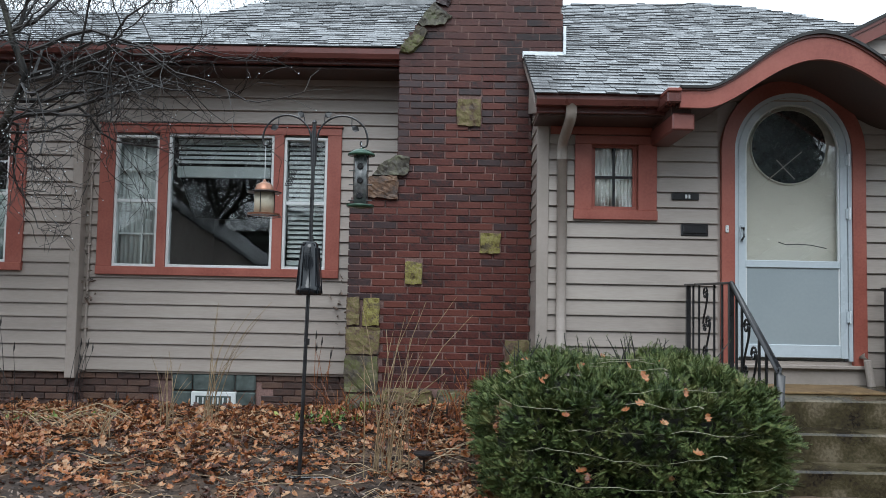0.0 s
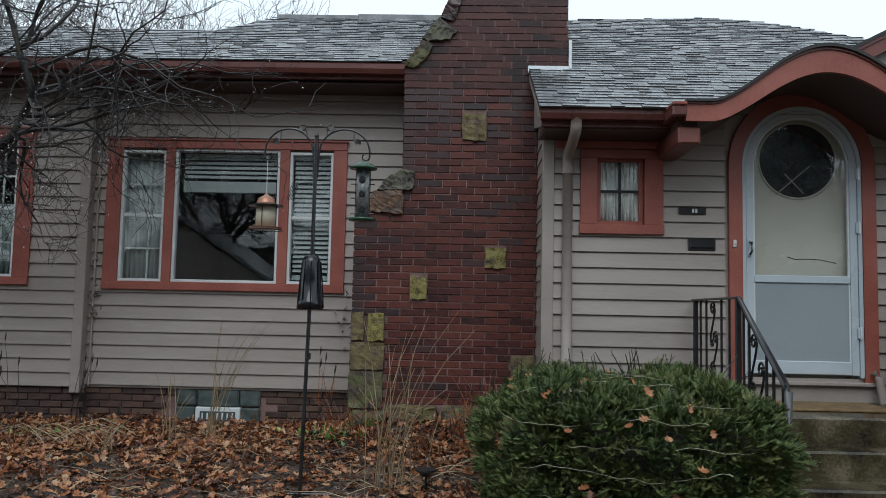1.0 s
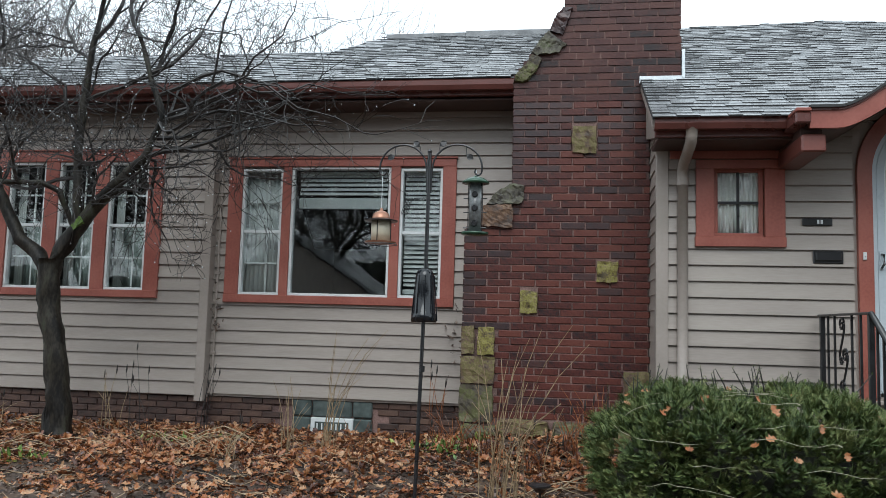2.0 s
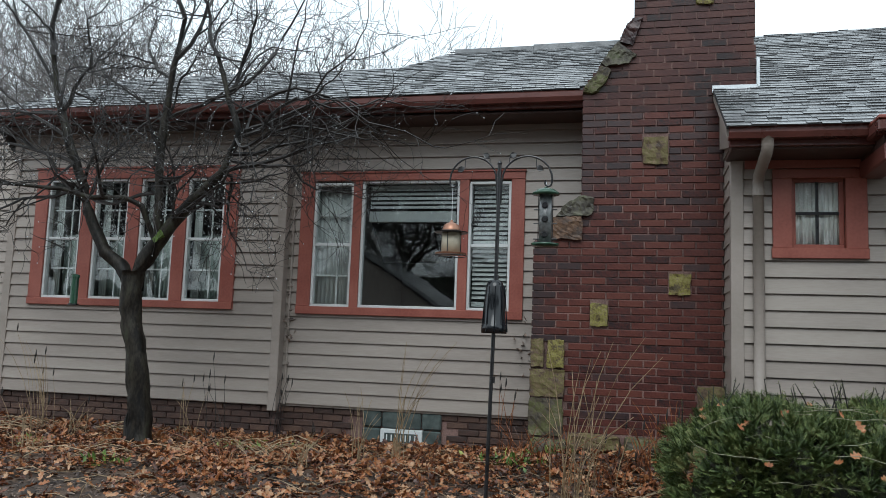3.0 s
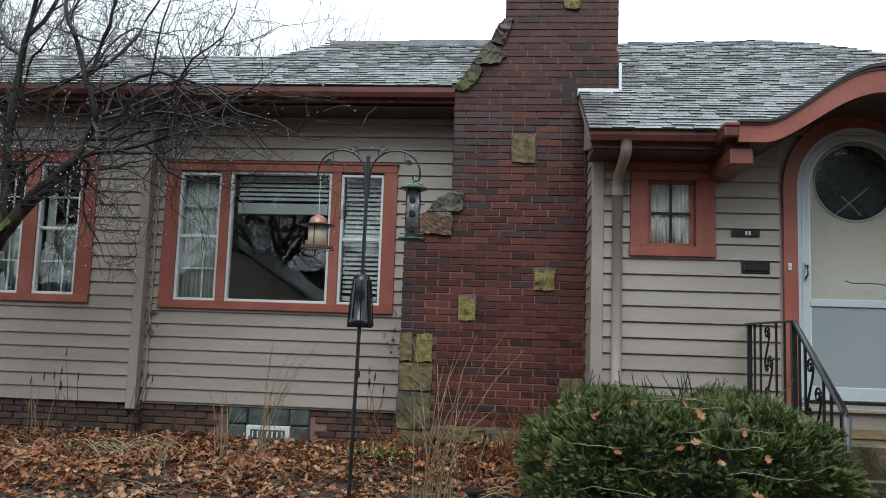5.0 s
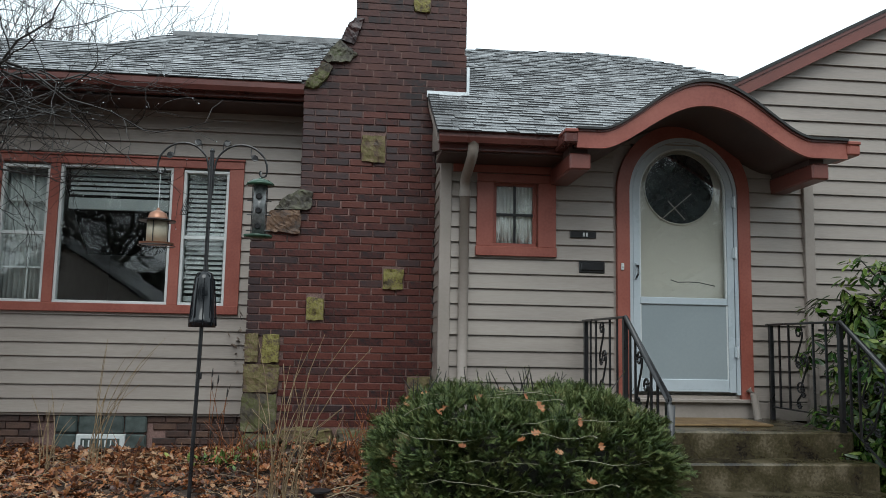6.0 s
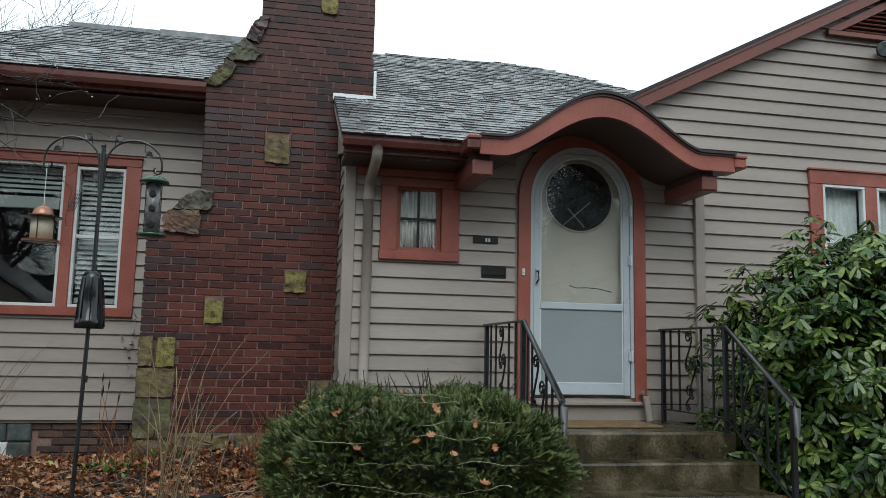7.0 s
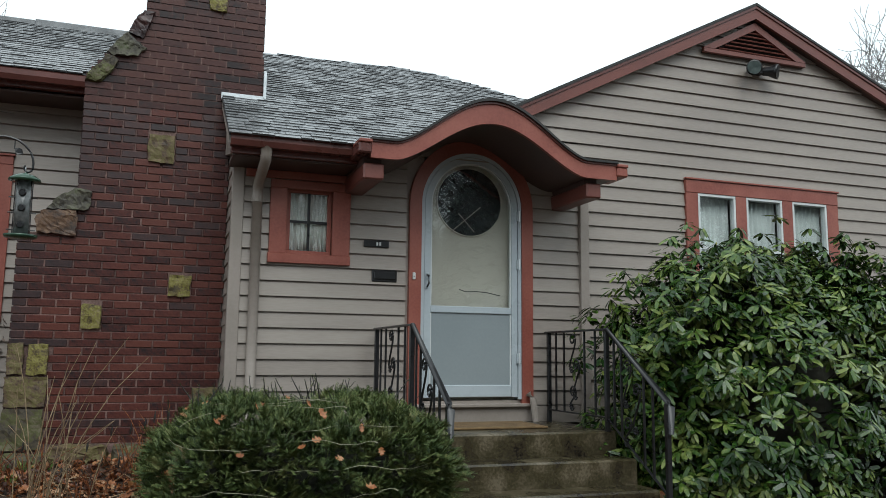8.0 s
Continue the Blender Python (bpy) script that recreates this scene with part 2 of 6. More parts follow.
def siding(wall, x0, x1, y, z0, z1, holes, left=None, right=None, phase=0.0, expo=EXPO):
    """Lapped boards as pieces; left / right: the limits of x at a height, for a sloping edge."""
    z = z0 + phase
    while z < z1 - 0.01:
        zt = min(z + expo, z1)
        cuts = sorted({z, zt, *[q for h in holes for q in h[2:] if z < q < zt]})
        for a, b in zip(cuts, cuts[1:]):
            la, lb = (left(a), left(b)) if left else (x0, x0)
            ra, rb = (right(a), right(b)) if right else (x1, x1)
            inside = [h[:2] for h in holes if h[2] < b - 1e-4 and h[3] > a + 1e-4]
            for u, v in clear_spans(min(la, lb), max(ra, rb), inside):
                us, vs = (max(u, la), max(u, lb)), (min(v, ra), min(v, rb))
                if vs[0] - us[0] < 0.01:
                    continue
                a0, a = a, a + (0.012 if a == z else 0.0)
                ta, tb = 0.026 - 0.019 * (a - z) / expo, 0.026 - 0.019 * (b - z) / expo
                w = random.uniform(-0.0012, 0.0012)
                bm = bmesh.new()
                p = [bm.verts.new(c) for c in ((us[0], y, a), (vs[0], y, a), (vs[0], y - ta + w, a), (us[0], y - ta + w, a),
                                               (us[1], y, b), (max(vs[1], us[1]), y, b), (max(vs[1], us[1]), y - tb, b), (us[1], y - tb, b))]
                for f in ((0, 1, 2, 3), (7, 6, 5, 4), (3, 2, 6, 7), (1, 0, 4, 5), (0, 3, 7, 4), (2, 1, 5, 6)):
                    bm.faces.new([p[k] for k in reversed(f)])
                bmesh.ops.recalc_face_normals(bm, faces=bm.faces)
                part("siding_board", bm, M_SIDING, wall)
        z = zt


# ---- the house's walls ----
W2Y, W3Y = -1.195, -1.225
H_MAIN = (-3.16, -0.81, 1.12, 2.58)
H_SUN = (-6.33, -3.83, 1.14, 2.65)
H_SMALL = (1.27, 1.94, 1.62, 2.31)
H_GAB = (5.29, 7.205, 1.35, 2.64)
wall_main = wall_core("wall_main", -3.30, 0.2, 0.0, 0.16, 0.18, 3.25, [(-3.03, -0.94, 1.19, 2.5)], "taupe lapped siding wall with a picture window")
siding(wall_main, -3.30, -0.2, 0.0, 0.193, 3.2, [H_MAIN])
wall_sun = wall_core("wall_sunroom", -6.66, -3.30, -0.1, 0.06, 0.18, 3.25, [(-6.22, -3.97, 1.19, 2.56)], "taupe lapped siding wall with four tall windows")
siding(wall_sun, -6.58, -3.375, -0.1, 0.178, 3.2, [H_SUN], expo=0.1295)
wall_far = wall_core("wall_west", -10.5, -6.66, 0.45, 0.6, 0.1, 3.25, [], "taupe lapped siding wall set back")
siding(wall_far, -10.5, -6.66, 0.45, 0.12, 3.2, [])
wall_entry = wall_core("wall_entry", 1.0, 4.12, W2Y, W2Y + 0.16, 0.30, 2.78, [(1.40, 1.80, 1.70, 2.27), (2.60, 3.50, 0.50, 2.68)], "taupe lapped siding wall of the front entry")
DOOR_HOLE = (2.44, 3.60, 0.30, 2.19)
siding(wall_entry, 1.06, 4.12, W2Y, 0.45, 2.78, [H_SMALL, DOOR_HOLE, (2.44, 3.6, 2.19, 2.6)])
wall_side = tagged(part("wall_entry_side", box(0.985, 1.10, W2Y + 0.004, 0.6, 0.0, 2.72), M_TAUPE), "taupe lapped siding return wall beside the chimney", "wall", kind="structure")
z = 0.1
while z < 2.66:
    bm = bmesh.new()
    p = [bm.verts.new(c) for c in ((0.985, W2Y, z), (0.985, -0.66, z), (0.967, -0.66, z), (0.967, W2Y, z),
                                   (0.985, W2Y, z + EXPO), (0.985, -0.66, z + EXPO), (0.979, -0.66, z + EXPO), (0.979, W2Y, z + EXPO))]
    for f in ((0, 1, 2, 3), (7, 6, 5, 4), (3, 2, 6, 7), (1, 0, 4, 5), (0, 3, 7, 4), (2, 1, 5, 6)):
        bm.faces.new([p[k] for k in f])
    bmesh.ops.recalc_face_normals(bm, faces=bm.faces)
    part("siding_board", bm, M_SIDING, wall_side)
    z += EXPO

APEX, SL, SR = (6.17, 4.435), 0.515, 0.415
g_left = lambda z: max(4.21, APEX[0] - (APEX[1] - z) / SL) if z < 2.62 else max(3.5, APEX[0] - (APEX[1] - z) / SL)
g_right = lambda z: min(9.4, APEX[0] + (APEX[1] - z) / SR)
bm = prism([(4.12, 2.51), (9.4, 2.51), (9.4, 3.08), APEX, (3.45, 3.0), (3.45, 2.95), (4.12, 2.95)], W3Y, W3Y + 0.15)
for x0, x1, z0, z1 in ((4.12, 9.4, 0.0, 1.42), (4.12, 5.43, 1.42, 2.51), (7.055, 9.4, 1.42, 2.51)):
    box(x0, x1, W3Y, W3Y + 0.15, z0, z1, bm=bm)
wall_gable = tagged(part("wall_gable", bm, M_TAUPE), "taupe lapped siding gable wall of the wing", "wall", kind="structure")
siding(wall_gable, 4.21, 9.4, W3Y, 0.021, 4.4, [H_GAB], left=g_left, right=g_right, expo=0.13)


def trim(name, x0, x1, y0, y1, z0, z1, label, material=None):
    return tagged(part(name, box(x0, x1, y0, y1, z0, z1, 0.004), material or M_TAUPE), label, "trim", kind="structure")


trim("trim_corner_west", -3.375, -3.28, -0.128, 0.0, 0.13, 3.2, "taupe painted corner board")
trim("trim_corner_far", -6.68, -6.58, -0.128, 0.46, 0.13, 3.2, "taupe painted corner board")
trim("trim_corner_entry", 0.965, 1.06, W2Y - 0.03, W2Y + 0.07, 0.05, 2.72, "taupe painted corner board")
trim("trim_corner_gable", 4.12, 4.21, W3Y - 0.03, W3Y, 0.0, 2.6, "taupe painted corner board")
trim("trim_sill_entry", 1.06, 4.12, W2Y - 0.02, W2Y, 0.30, 0.45, "taupe painted skirt board under the siding")

# ---- foundation bricks ----
def brick_mesh(w, h, d, name, material):
    bm = box(-w / 2, w / 2, -d, 0, -h / 2, h / 2, 0.004)
    return finish(name, bm, material)


foundation = tagged(part("wall_foundation", box(-10.5, 1.0, 0.045, 0.3, -0.6, 0.18), M_MORTAR), "low brown brick foundation wall under the siding", "foundation", kind="structure")
foundation_w = tagged(part("wall_foundation_sunroom", box(-6.6, -3.3, -0.055, 0.04, -0.6, 0.18), M_MORTAR), "low brown brick foundation wall under the sunroom", "foundation", kind="structure")
tagged(part("wall_foundation_wing", box(1.0, 9.4, W2Y + 0.01, W2Y + 0.3, -0.9, 0.3), M_CONC), "concrete foundation wall of the entry and wing", "foundation", kind="structure")
fb = brick_mesh(0.205, 0.054, 0.02, "foundation_brick", M_FBRICK)
for wall, x0, x1, y in ((foundation, -3.25, -0.6, 0.045), (foundation_w, -6.58, -3.35, -0.055)):
    for r in range(6):
        x = x0 + (0.1 if r % 2 else 0.0)
        while x < x1:
            if not (wall is foundation and -2.52 < x < -1.46 and r > 0):
                ob = part("brick", fb, None, wall)
                ob.location = (x, y + random.uniform(-0.003, 0.003), 0.145 - 0.065 * r)
            x += 0.215

# ---- windows ----
def casement(win, x0, x1, z0, z1, y, double=True, grid=0, pane_name="pane"):
    """White sash frame with its glass, a meeting rail, and grids behind the glass."""
    f = 0.027
    bm = bmesh.new()
    for b in ((x0, x1, z1 - f, z1), (x0, x1, z0, z0 + f), (x0, x0 + f, z0 + f, z1 - f), (x1 - f, x1, z0 + f, z1 - f)):
        box(b[0], b[1], y - 0.022, y + 0.04, b[2], b[3], 0.003, bm)
    win = part("sash", bm, M_WHITE, win, "white vinyl sash frame")
    spans = [(z0 + f, z1 - f)]
    if double:
        zm = (z0 + z1) / 2
        part("meeting_rail", box(x0 + f, x1 - f, y - 0.012, y + 0.035, zm - 0.016, zm + 0.016, 0.003), M_WHITE, win)
        spans = [(z0 + f, zm - 0.016), (zm + 0.016, z1 - f)]
    for a, b in spans:
        p = part(pane_name, box(x0 + f, x1 - f, y + 0.012, y + 0.016, a, b), M_GLASS, win)
        p.visible_shadow = False
        if grid:
            xm, zq = (x0 + x1) / 2 + 0.03, (a + b) / 2
            part("grid_bar", box(xm - 0.008, xm + 0.008, y + 0.075, y + 0.087, a, b), M_WHITE, win)
            part("grid_bar", box(x0 + f, x1 - f, y + 0.072, y + 0.09, zq - 0.008, zq + 0.008), M_WHITE, win)


def casing(win, x0, x1, z0, z1, y, cuts, openings_z, side=0.13):
    """Red painted boards round a row of sashes; cuts: the gaps (a, b) between jambs and mullions."""
    oz0, oz1 = openings_z
    part("casing_head", box(x0, x1, y - 0.045, y + 0.02, oz1, z1, 0.004), M_RED, win)
    part("drip_cap", box(x0 - 0.01, x1 + 0.01, y - 0.06, y + 0.01, z1, z1 + 0.018, 0.003), M_RED, win)
    part("casing_sill", box(x0, x1, y - 0.055, y + 0.02, z0, oz0, 0.004), M_RED, win)
    for a, b in cuts:
        part("casing_upright", box(a, b, y - 0.04, y + 0.02, oz0, oz1, 0.003), M_RED, win)


window_1 = tagged(thing("window_1", (-2, 0, 1.13), "", ""), "red-cased picture window between two white double-hung sashes", "window", kind="structure")
casing(window_1, *H_MAIN, 0.0, [(-3.16, -3.015), (-2.585, -2.495), (-1.465, -1.37), (-0.945, -0.81)], (1.20, 2.505))
casement(window_1, -3.015, -2.585, 1.20, 2.485, 0.0, True, 1)
casement(window_1, -2.495, -1.465, 1.20, 2.505, 0.0, False)
casement(window_1, -1.37, -0.945, 1.20, 2.485, 0.0, True, 0)
window_2 = tagged(thing("window_2", (-5.1, -0.1, 1.13), "", ""), "red-cased row of four white double-hung windows", "window", kind="structure")
casing(window_2, *H_SUN, -0.1, [(-6.33, -6.17), (-5.735, -5.57), (-5.15, -5.0), (-4.575, -4.43), (-3.99, -3.83)], (1.215, 2.54))
for a, b in ((-6.17, -5.735), (-5.57, -5.15), (-5.0, -4.575), (-4.43, -3.99)):
    casement(window_2, a, b, 1.215, 2.54, -0.1, True, 1)
window_3 = tagged(thing("window_3", (6.2, W3Y, 1.35), "", ""), "red-cased row of three white double-hung windows", "window", kind="structure")
casing(window_3, *H_GAB, W3Y - 0.004, [(5.29, 5.43), (5.885, 6.015), (6.47, 6.60), (7.055, 7.205)], (1.42, 2.51))
for a, b in ((5.43, 5.885), (6.015, 6.47), (6.60, 7.055)):
    casement(window_3, a, b, 1.42, 2.51, W3Y - 0.02, True, 0)
window_4 = tagged(thing("window_4", (1.6, W2Y, 1.63), "", ""), "small red four-pane casement window with white curtain", "window", kind="structure")
part("casing_head", box(1.27, 1.94, W2Y - 0.045, W2Y + 0.01, 2.24, 2.31, 0.004), M_RED, window_4)
part("casing_sill", box(1.262, 1.945, W2Y - 0.05, W2Y + 0.01, 1.62, 1.70, 0.004), M_RED, window_4)
part("casing_upright", box(1.27, 1.41, W2Y - 0.04, W2Y + 0.01, 1.70, 2.24, 0.003), M_RED, window_4)
part("casing_upright", box(1.79, 1.94, W2Y - 0.04, W2Y + 0.01, 1.70, 2.24, 0.003), M_RED, window_4)
for n, b in (("sash_rail", (1.41, 1.79, 1.70, 1.735)), ("sash_rail", (1.41, 1.79, 2.22, 2.25)), ("sash_stile", (1.41, 1.445, 1.735, 2.22)), ("sash_stile", (1.755, 1.79, 1.735, 2.22))):
    part(n, box(b[0], b[1], W2Y + 0.02, W2Y + 0.055, b[2], b[3], 0.003), M_RED, window_4)
part("muntin", box(1.59, 1.61, W2Y + 0.022, W2Y + 0.05, 1.735, 2.22), M_IRON, window_4)
part("muntin", box(1.445, 1.755, W2Y + 0.024, W2Y + 0.048, 1.967, 1.987), M_IRON, window_4)
for xa, xb in ((1.445, 1.59), (1.61, 1.755)):
    for za, zb in ((1.735, 1.967), (1.987, 2.22)):
        part("pane", box(xa, xb, W2Y + 0.034, W2Y + 0.038, za, zb), M_GLASS, window_4).visible_shadow = False


# rooms behind the glass
def room(name, x0, x1, y0, y1, z0, z1):
    bm = box(x0, x1, y0, y1, z0, z1)
    bmesh.ops.delete(bm, geom=[f for f in bm.faces if f.normal.y < -0.5 or sum(v.co.y for v in f.verts) / 4 < y0 + 1e-3], context="FACES")
    bmesh.ops.reverse_faces(bm, faces=bm.faces)
    tagged(part(name, bm, M_DARK), "dark unlit room behind the windows", "room", kind="structure")


room("room_main", -3.28, 0.1, 0.17, 4.2, 0.3, 3.0)
room("room_sun", -6.6, -3.3, 0.07, 3.2, 0.3, 3.0)
room("room_wing", 4.3, 8.5, W3Y + 0.16, 2.0, 0.4, 2.9)
room("room_hall", 1.12, 4.1, W2Y + 0.17, 0.6, 0.35, 2.85)


def curtain(name, x0, x1, y, z0, z1, label, folds=9, material=None):
    bm = bmesh.new()
    n = folds * 6
    cols = []
    for k in range(n + 1):
        u = k / n
        d = 0.012 * math.sin(u * folds * 2 * math.pi) + 0.006 * math.sin(u * folds * 3.7)
        cols.append([bm.verts.new((x0 + (x1 - x0) * u, y + d * (0.6 + 0.4 * w), z1 + (z0 - z1) * w)) for w in (0, 0.5, 1)])
    for a, b in zip(cols, cols[1:]):
        for k in range(2):
            bm.faces.new((a[k], a[k + 1], b[k + 1], b[k]))
    ob = part(name, bm, material or M_CURTAIN, smooth=True)
    ob.modifiers.new("cloth", "SOLIDIFY").thickness = 0.002
    return tagged(ob, label, "curtain")


curtain("sheer_curtain", -3.02, -2.6, 0.115, 1.22, 2.47, "pale sheer curtain behind a double-hung sash")
curtain("sheer_curtain", 1.42, 1.78, W2Y + 0.062, 1.7, 2.26, "white gathered curtain behind the small window", 12, M_LACE)
for a, b in ((-6.15, -6.06), (-5.55, -5.46), (-4.98, -4.88), (-4.41, -4.32)):
    curtain("side_curtain", a, b, 0.02, 1.22, 2.52, "pale curtain drawn aside behind a sunroom window", 4)
for a, b in ((-6.14, -5.77), (-5.54, -5.18), (-4.97, -4.61), (-4.40, -4.03)):
    curtain("sheer_curtain", a, b, 0.16, 1.22, 1.95, "grey-green sheer curtain across the lower sunroom sash", 7, M_SHEER)
for a, b in ((5.47, 5.87), (6.06, 6.46), (6.65, 7.05)):
    curtain("sheer_curtain", a, b, W3Y + 0.06, 1.43, 2.5, "pale curtain behind a wing window", 7)


def blind(x0, x1, y, z0, z1, step, label, foot=0.05):
    t = thing("venetian_blind", ((x0 + x1) / 2, y, z0), label, "blind")
    part("head_rail", box(x0, x1, y - 0.02, y + 0.02, z1 - 0.03, z1, 0.003), M_BLIND, t)
    part("foot_rail", box(x0, x1, y - 0.02, y + 0.015, z0, z0 + foot, 0.004), M_BLIND, t)
    z = z0 + foot + step
    while z < z1 - 0.04:
        s = part("slat", box(x0 + 0.003, x1 - 0.003, -0.019, 0.019, -0.0012, 0.0012), M_BLIND, t)
        s.matrix_basis = Matrix.Translation((0, y, z)) @ Matrix.Rotation(radians(56), 4, "X")
        z += step


blind(-2.44, -1.52, 0.09, 2.09, 2.47, 0.046, "white venetian blind half raised in the picture window", 0.11)
blind(-1.34, -0.99, 0.09, 1.24, 2.46, 0.046, "white venetian blind lowered behind a double-hung sash")

# ---- ground: a leaf-strewn bed that falls away from the house ----
def smooth01(u):
    u = min(1.0, max(0.0, u))
    return u * u * (3 - 2 * u)


def ground_z(x, y):
    z = -0.14 - 0.56 * smooth01((-1.6 - y) / 6.4)
    z += 0.16 * math.exp(-((x - 0.15) / 0.9) ** 2 - ((y + 0.85) / 0.7) ** 2)
    if abs(x) < 14 and -9 < y < 1:
        z += 0.035 * noise.noise((x * 1.3, y * 1.3, 0)) + 0.018 * noise.noise((x * 5, y * 5, 3)) + 0.009 * noise.noise((x * 14, y * 14, 7))
    return z


xs = np.concatenate([-np.geomspace(400, 9.5, 16), np.linspace(-9, 9, 260), np.geomspace(9.5, 400, 16)])
ys = np.concatenate([-np.geomspace(400, 9.5, 16), np.linspace(-9, 0.4, 150), np.geomspace(0.8, 600, 16)])
nx = len(xs)
gv = [(float(x), float(y), ground_z(float(x), float(y))) for y in ys for x in xs]
gf = [(j * nx + i, j * nx + i + 1, (j + 1) * nx + i + 1, (j + 1) * nx + i) for j in range(len(ys) - 1) for i in range(nx - 1)]
gme = bpy.data.meshes.new("ground")
gme.from_pydata(gv, [], gf)
M_GROUND = mat("damp_mulch", [(0.018, 0.013, 0.011), (0.045, 0.03, 0.022), (0.08, 0.05, 0.033), (0.12, 0.075, 0.045)], 0.75, scale=4, fine=70, bump=1.0)
gme.materials.append(M_GROUND)
for p in gme.polygons:
    p.use_smooth = True
tagged(new("ground", gme), "damp brown mulch and soil sloping to the street", "ground", kind="structure")

# ---- chimney ----
CHY = -0.68
XS = 0.972


def chimney_left(z):
    if z < 1.83:
        return -0.635
    if z < 2.22:
        return -0.43 + (z - 1.83) / 0.39 * 0.21
    if z < 3.19:
        return -0.222
    if z < 3.79:
        return -0.222 + (z - 3.19) / 0.6 * 0.442
    return 0.222


def chimney_right(z):
    return XS if z < 3.05 else 1.232


chimney = thing("chimney", (0.2, CHY, 0), "stepped red brick chimney with mossy sandstone blocks", "chimney")
BACK = 0.004
prof = [(-0.625, -0.3), (-0.625, 1.83), (-0.42, 1.84), (-0.215, 2.2), (-0.215, 3.19), (0.23, 3.8), (0.23, 5.1), (1.222, 5.1), (1.222, 3.0), (XS - 0.01, 3.0), (XS - 0.01, -0.3)]
part("mortar_core", prism(prof, CHY + BACK, 0.35), M_MORTAR, chimney, "dark pink recessed mortar")
COURSE, BL = 0.0635, 0.213
blocks = [(-0.635, -0.35, 0.18, 0.95), (0.295, 0.52, 2.48, 2.735), (-0.135, 0.025, 1.065, 1.275), (0.515, 0.71, 1.35, 1.54), (0.755, XS, 0.36, 0.60),
          (0.42, 0.60, 4.30, 4.50), (0.74, 0.90, 3.90, 4.08)]
meshes = {}
joined = bmesh.new()
z, r = 0.16, 0
while z < 5.1:
    zc = z + COURSE / 2
    la, ra = chimney_left(zc), chimney_right(zc)
    x = la - (BL / 2 if r % 2 else 0)
    while x < ra - 0.01:
        u, v = max(x, la), min(x + BL - 0.010, ra)
        for s, e in clear_spans(u, v, [b[:2] for b in blocks if b[2] < zc < b[3]]):
            w = round((e - s) * 100) / 100
            if w < 0.03:
                continue
            c = (s + e) / 2
            jit = random.uniform(-0.003, 0.003)
            # dark bricks are likelier at the left edge and higher up
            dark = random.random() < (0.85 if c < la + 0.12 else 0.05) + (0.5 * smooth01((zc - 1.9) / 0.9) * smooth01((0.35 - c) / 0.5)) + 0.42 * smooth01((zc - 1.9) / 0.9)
            if zc < 2.95:
                key = (w, dark)
                if key not in meshes:
                    meshes[key] = brick_mesh(w, COURSE - 0.008, 0.03, "chimney_brick", M_DARKBRICK if dark else M_BRICK)
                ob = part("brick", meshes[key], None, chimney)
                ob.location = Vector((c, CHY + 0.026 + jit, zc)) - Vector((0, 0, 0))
            else:
                box(c - w / 2, c + w / 2, CHY - 0.004 + jit, CHY + 0.02, z + 0.005, z + COURSE - 0.005, bm=joined)
        x += BL
    # the side face towards the lawn
    if zc < 1.83 or 2.22 < zc < 3.19 or zc > 3.8:
        for q in range(3):
            y0 = CHY + 0.01 + q * BL + (0.1 if r % 2 else 0)
            box(la - 0.004, la + 0.02, y0, min(y0 + BL - 0.01, -0.0), z + 0.005, z + COURSE - 0.005, bm=joined)
    z += COURSE
    r += 1
part("upper_brickwork", joined, M_BRICKJ, chimney, kind="stuff")


def rock(x0, x1, y0, y1, z0, z1, seed, rough=0.018, tilt=0.0):
    bm = bmesh.new()
    bmesh.ops.create_cube(bm, size=1)
    bmesh.ops.subdivide_edges(bm, edges=bm.edges, cuts=7, use_grid_fill=True)
    m = Matrix.Translation(((x0 + x1) / 2, (y0 + y1) / 2, (z0 + z1) / 2)) @ Matrix.Rotation(tilt, 4, "Y") @ Matrix.Diagonal((x1 - x0, y1 - y0, z1 - z0, 1))
    for v in bm.verts:
        c = v.co * 2
        k = max(abs(c.x), abs(c.y), abs(c.z)) / max(1e-6, c.length)
        v.co = v.co * (0.72 + 0.28 * k) if rough > 0.02 else v.co * (0.9 + 0.1 * k)
        v.co = m @ v.co
        n = noise.noise_vector((v.co.x * 9 + seed * 7, v.co.y * 9, v.co.z * 9))
        f = noise.noise_vector((v.co.x * 28 + seed * 5, v.co.y * 28, v.co.z * 28))
        v.co += n * rough + f * min(rough, 0.02) * 0.75
    return bm


for k, (a, b, c, d, mtl) in enumerate(((-0.64, -0.52, 0.70, 0.95, M_STONE), (-0.50, -0.35, 0.70, 0.95, M_YELLOW), (-0.645, -0.34, 0.45, 0.69, M_STONE), (-0.645, -0.35, 0.12, 0.44, M_STONE2),
                                       (0.30, 0.515, 2.485, 2.73, M_STONE), (-0.13, 0.02, 1.07, 1.27, M_YELLOW), (0.52, 0.705, 1.355, 1.535, M_YELLOW), (0.76, XS, 0.36, 0.60, M_STONE),
                                       (0.42, 0.60, 4.30, 4.50, M_STONE), (0.745, 0.895, 3.905, 4.075, M_YELLOW))):
    part("sandstone_block", rock(a, b, CHY - 0.03, CHY + 0.1, c, d, k, 0.012), mtl, chimney, "mossy rock-faced sandstone block")


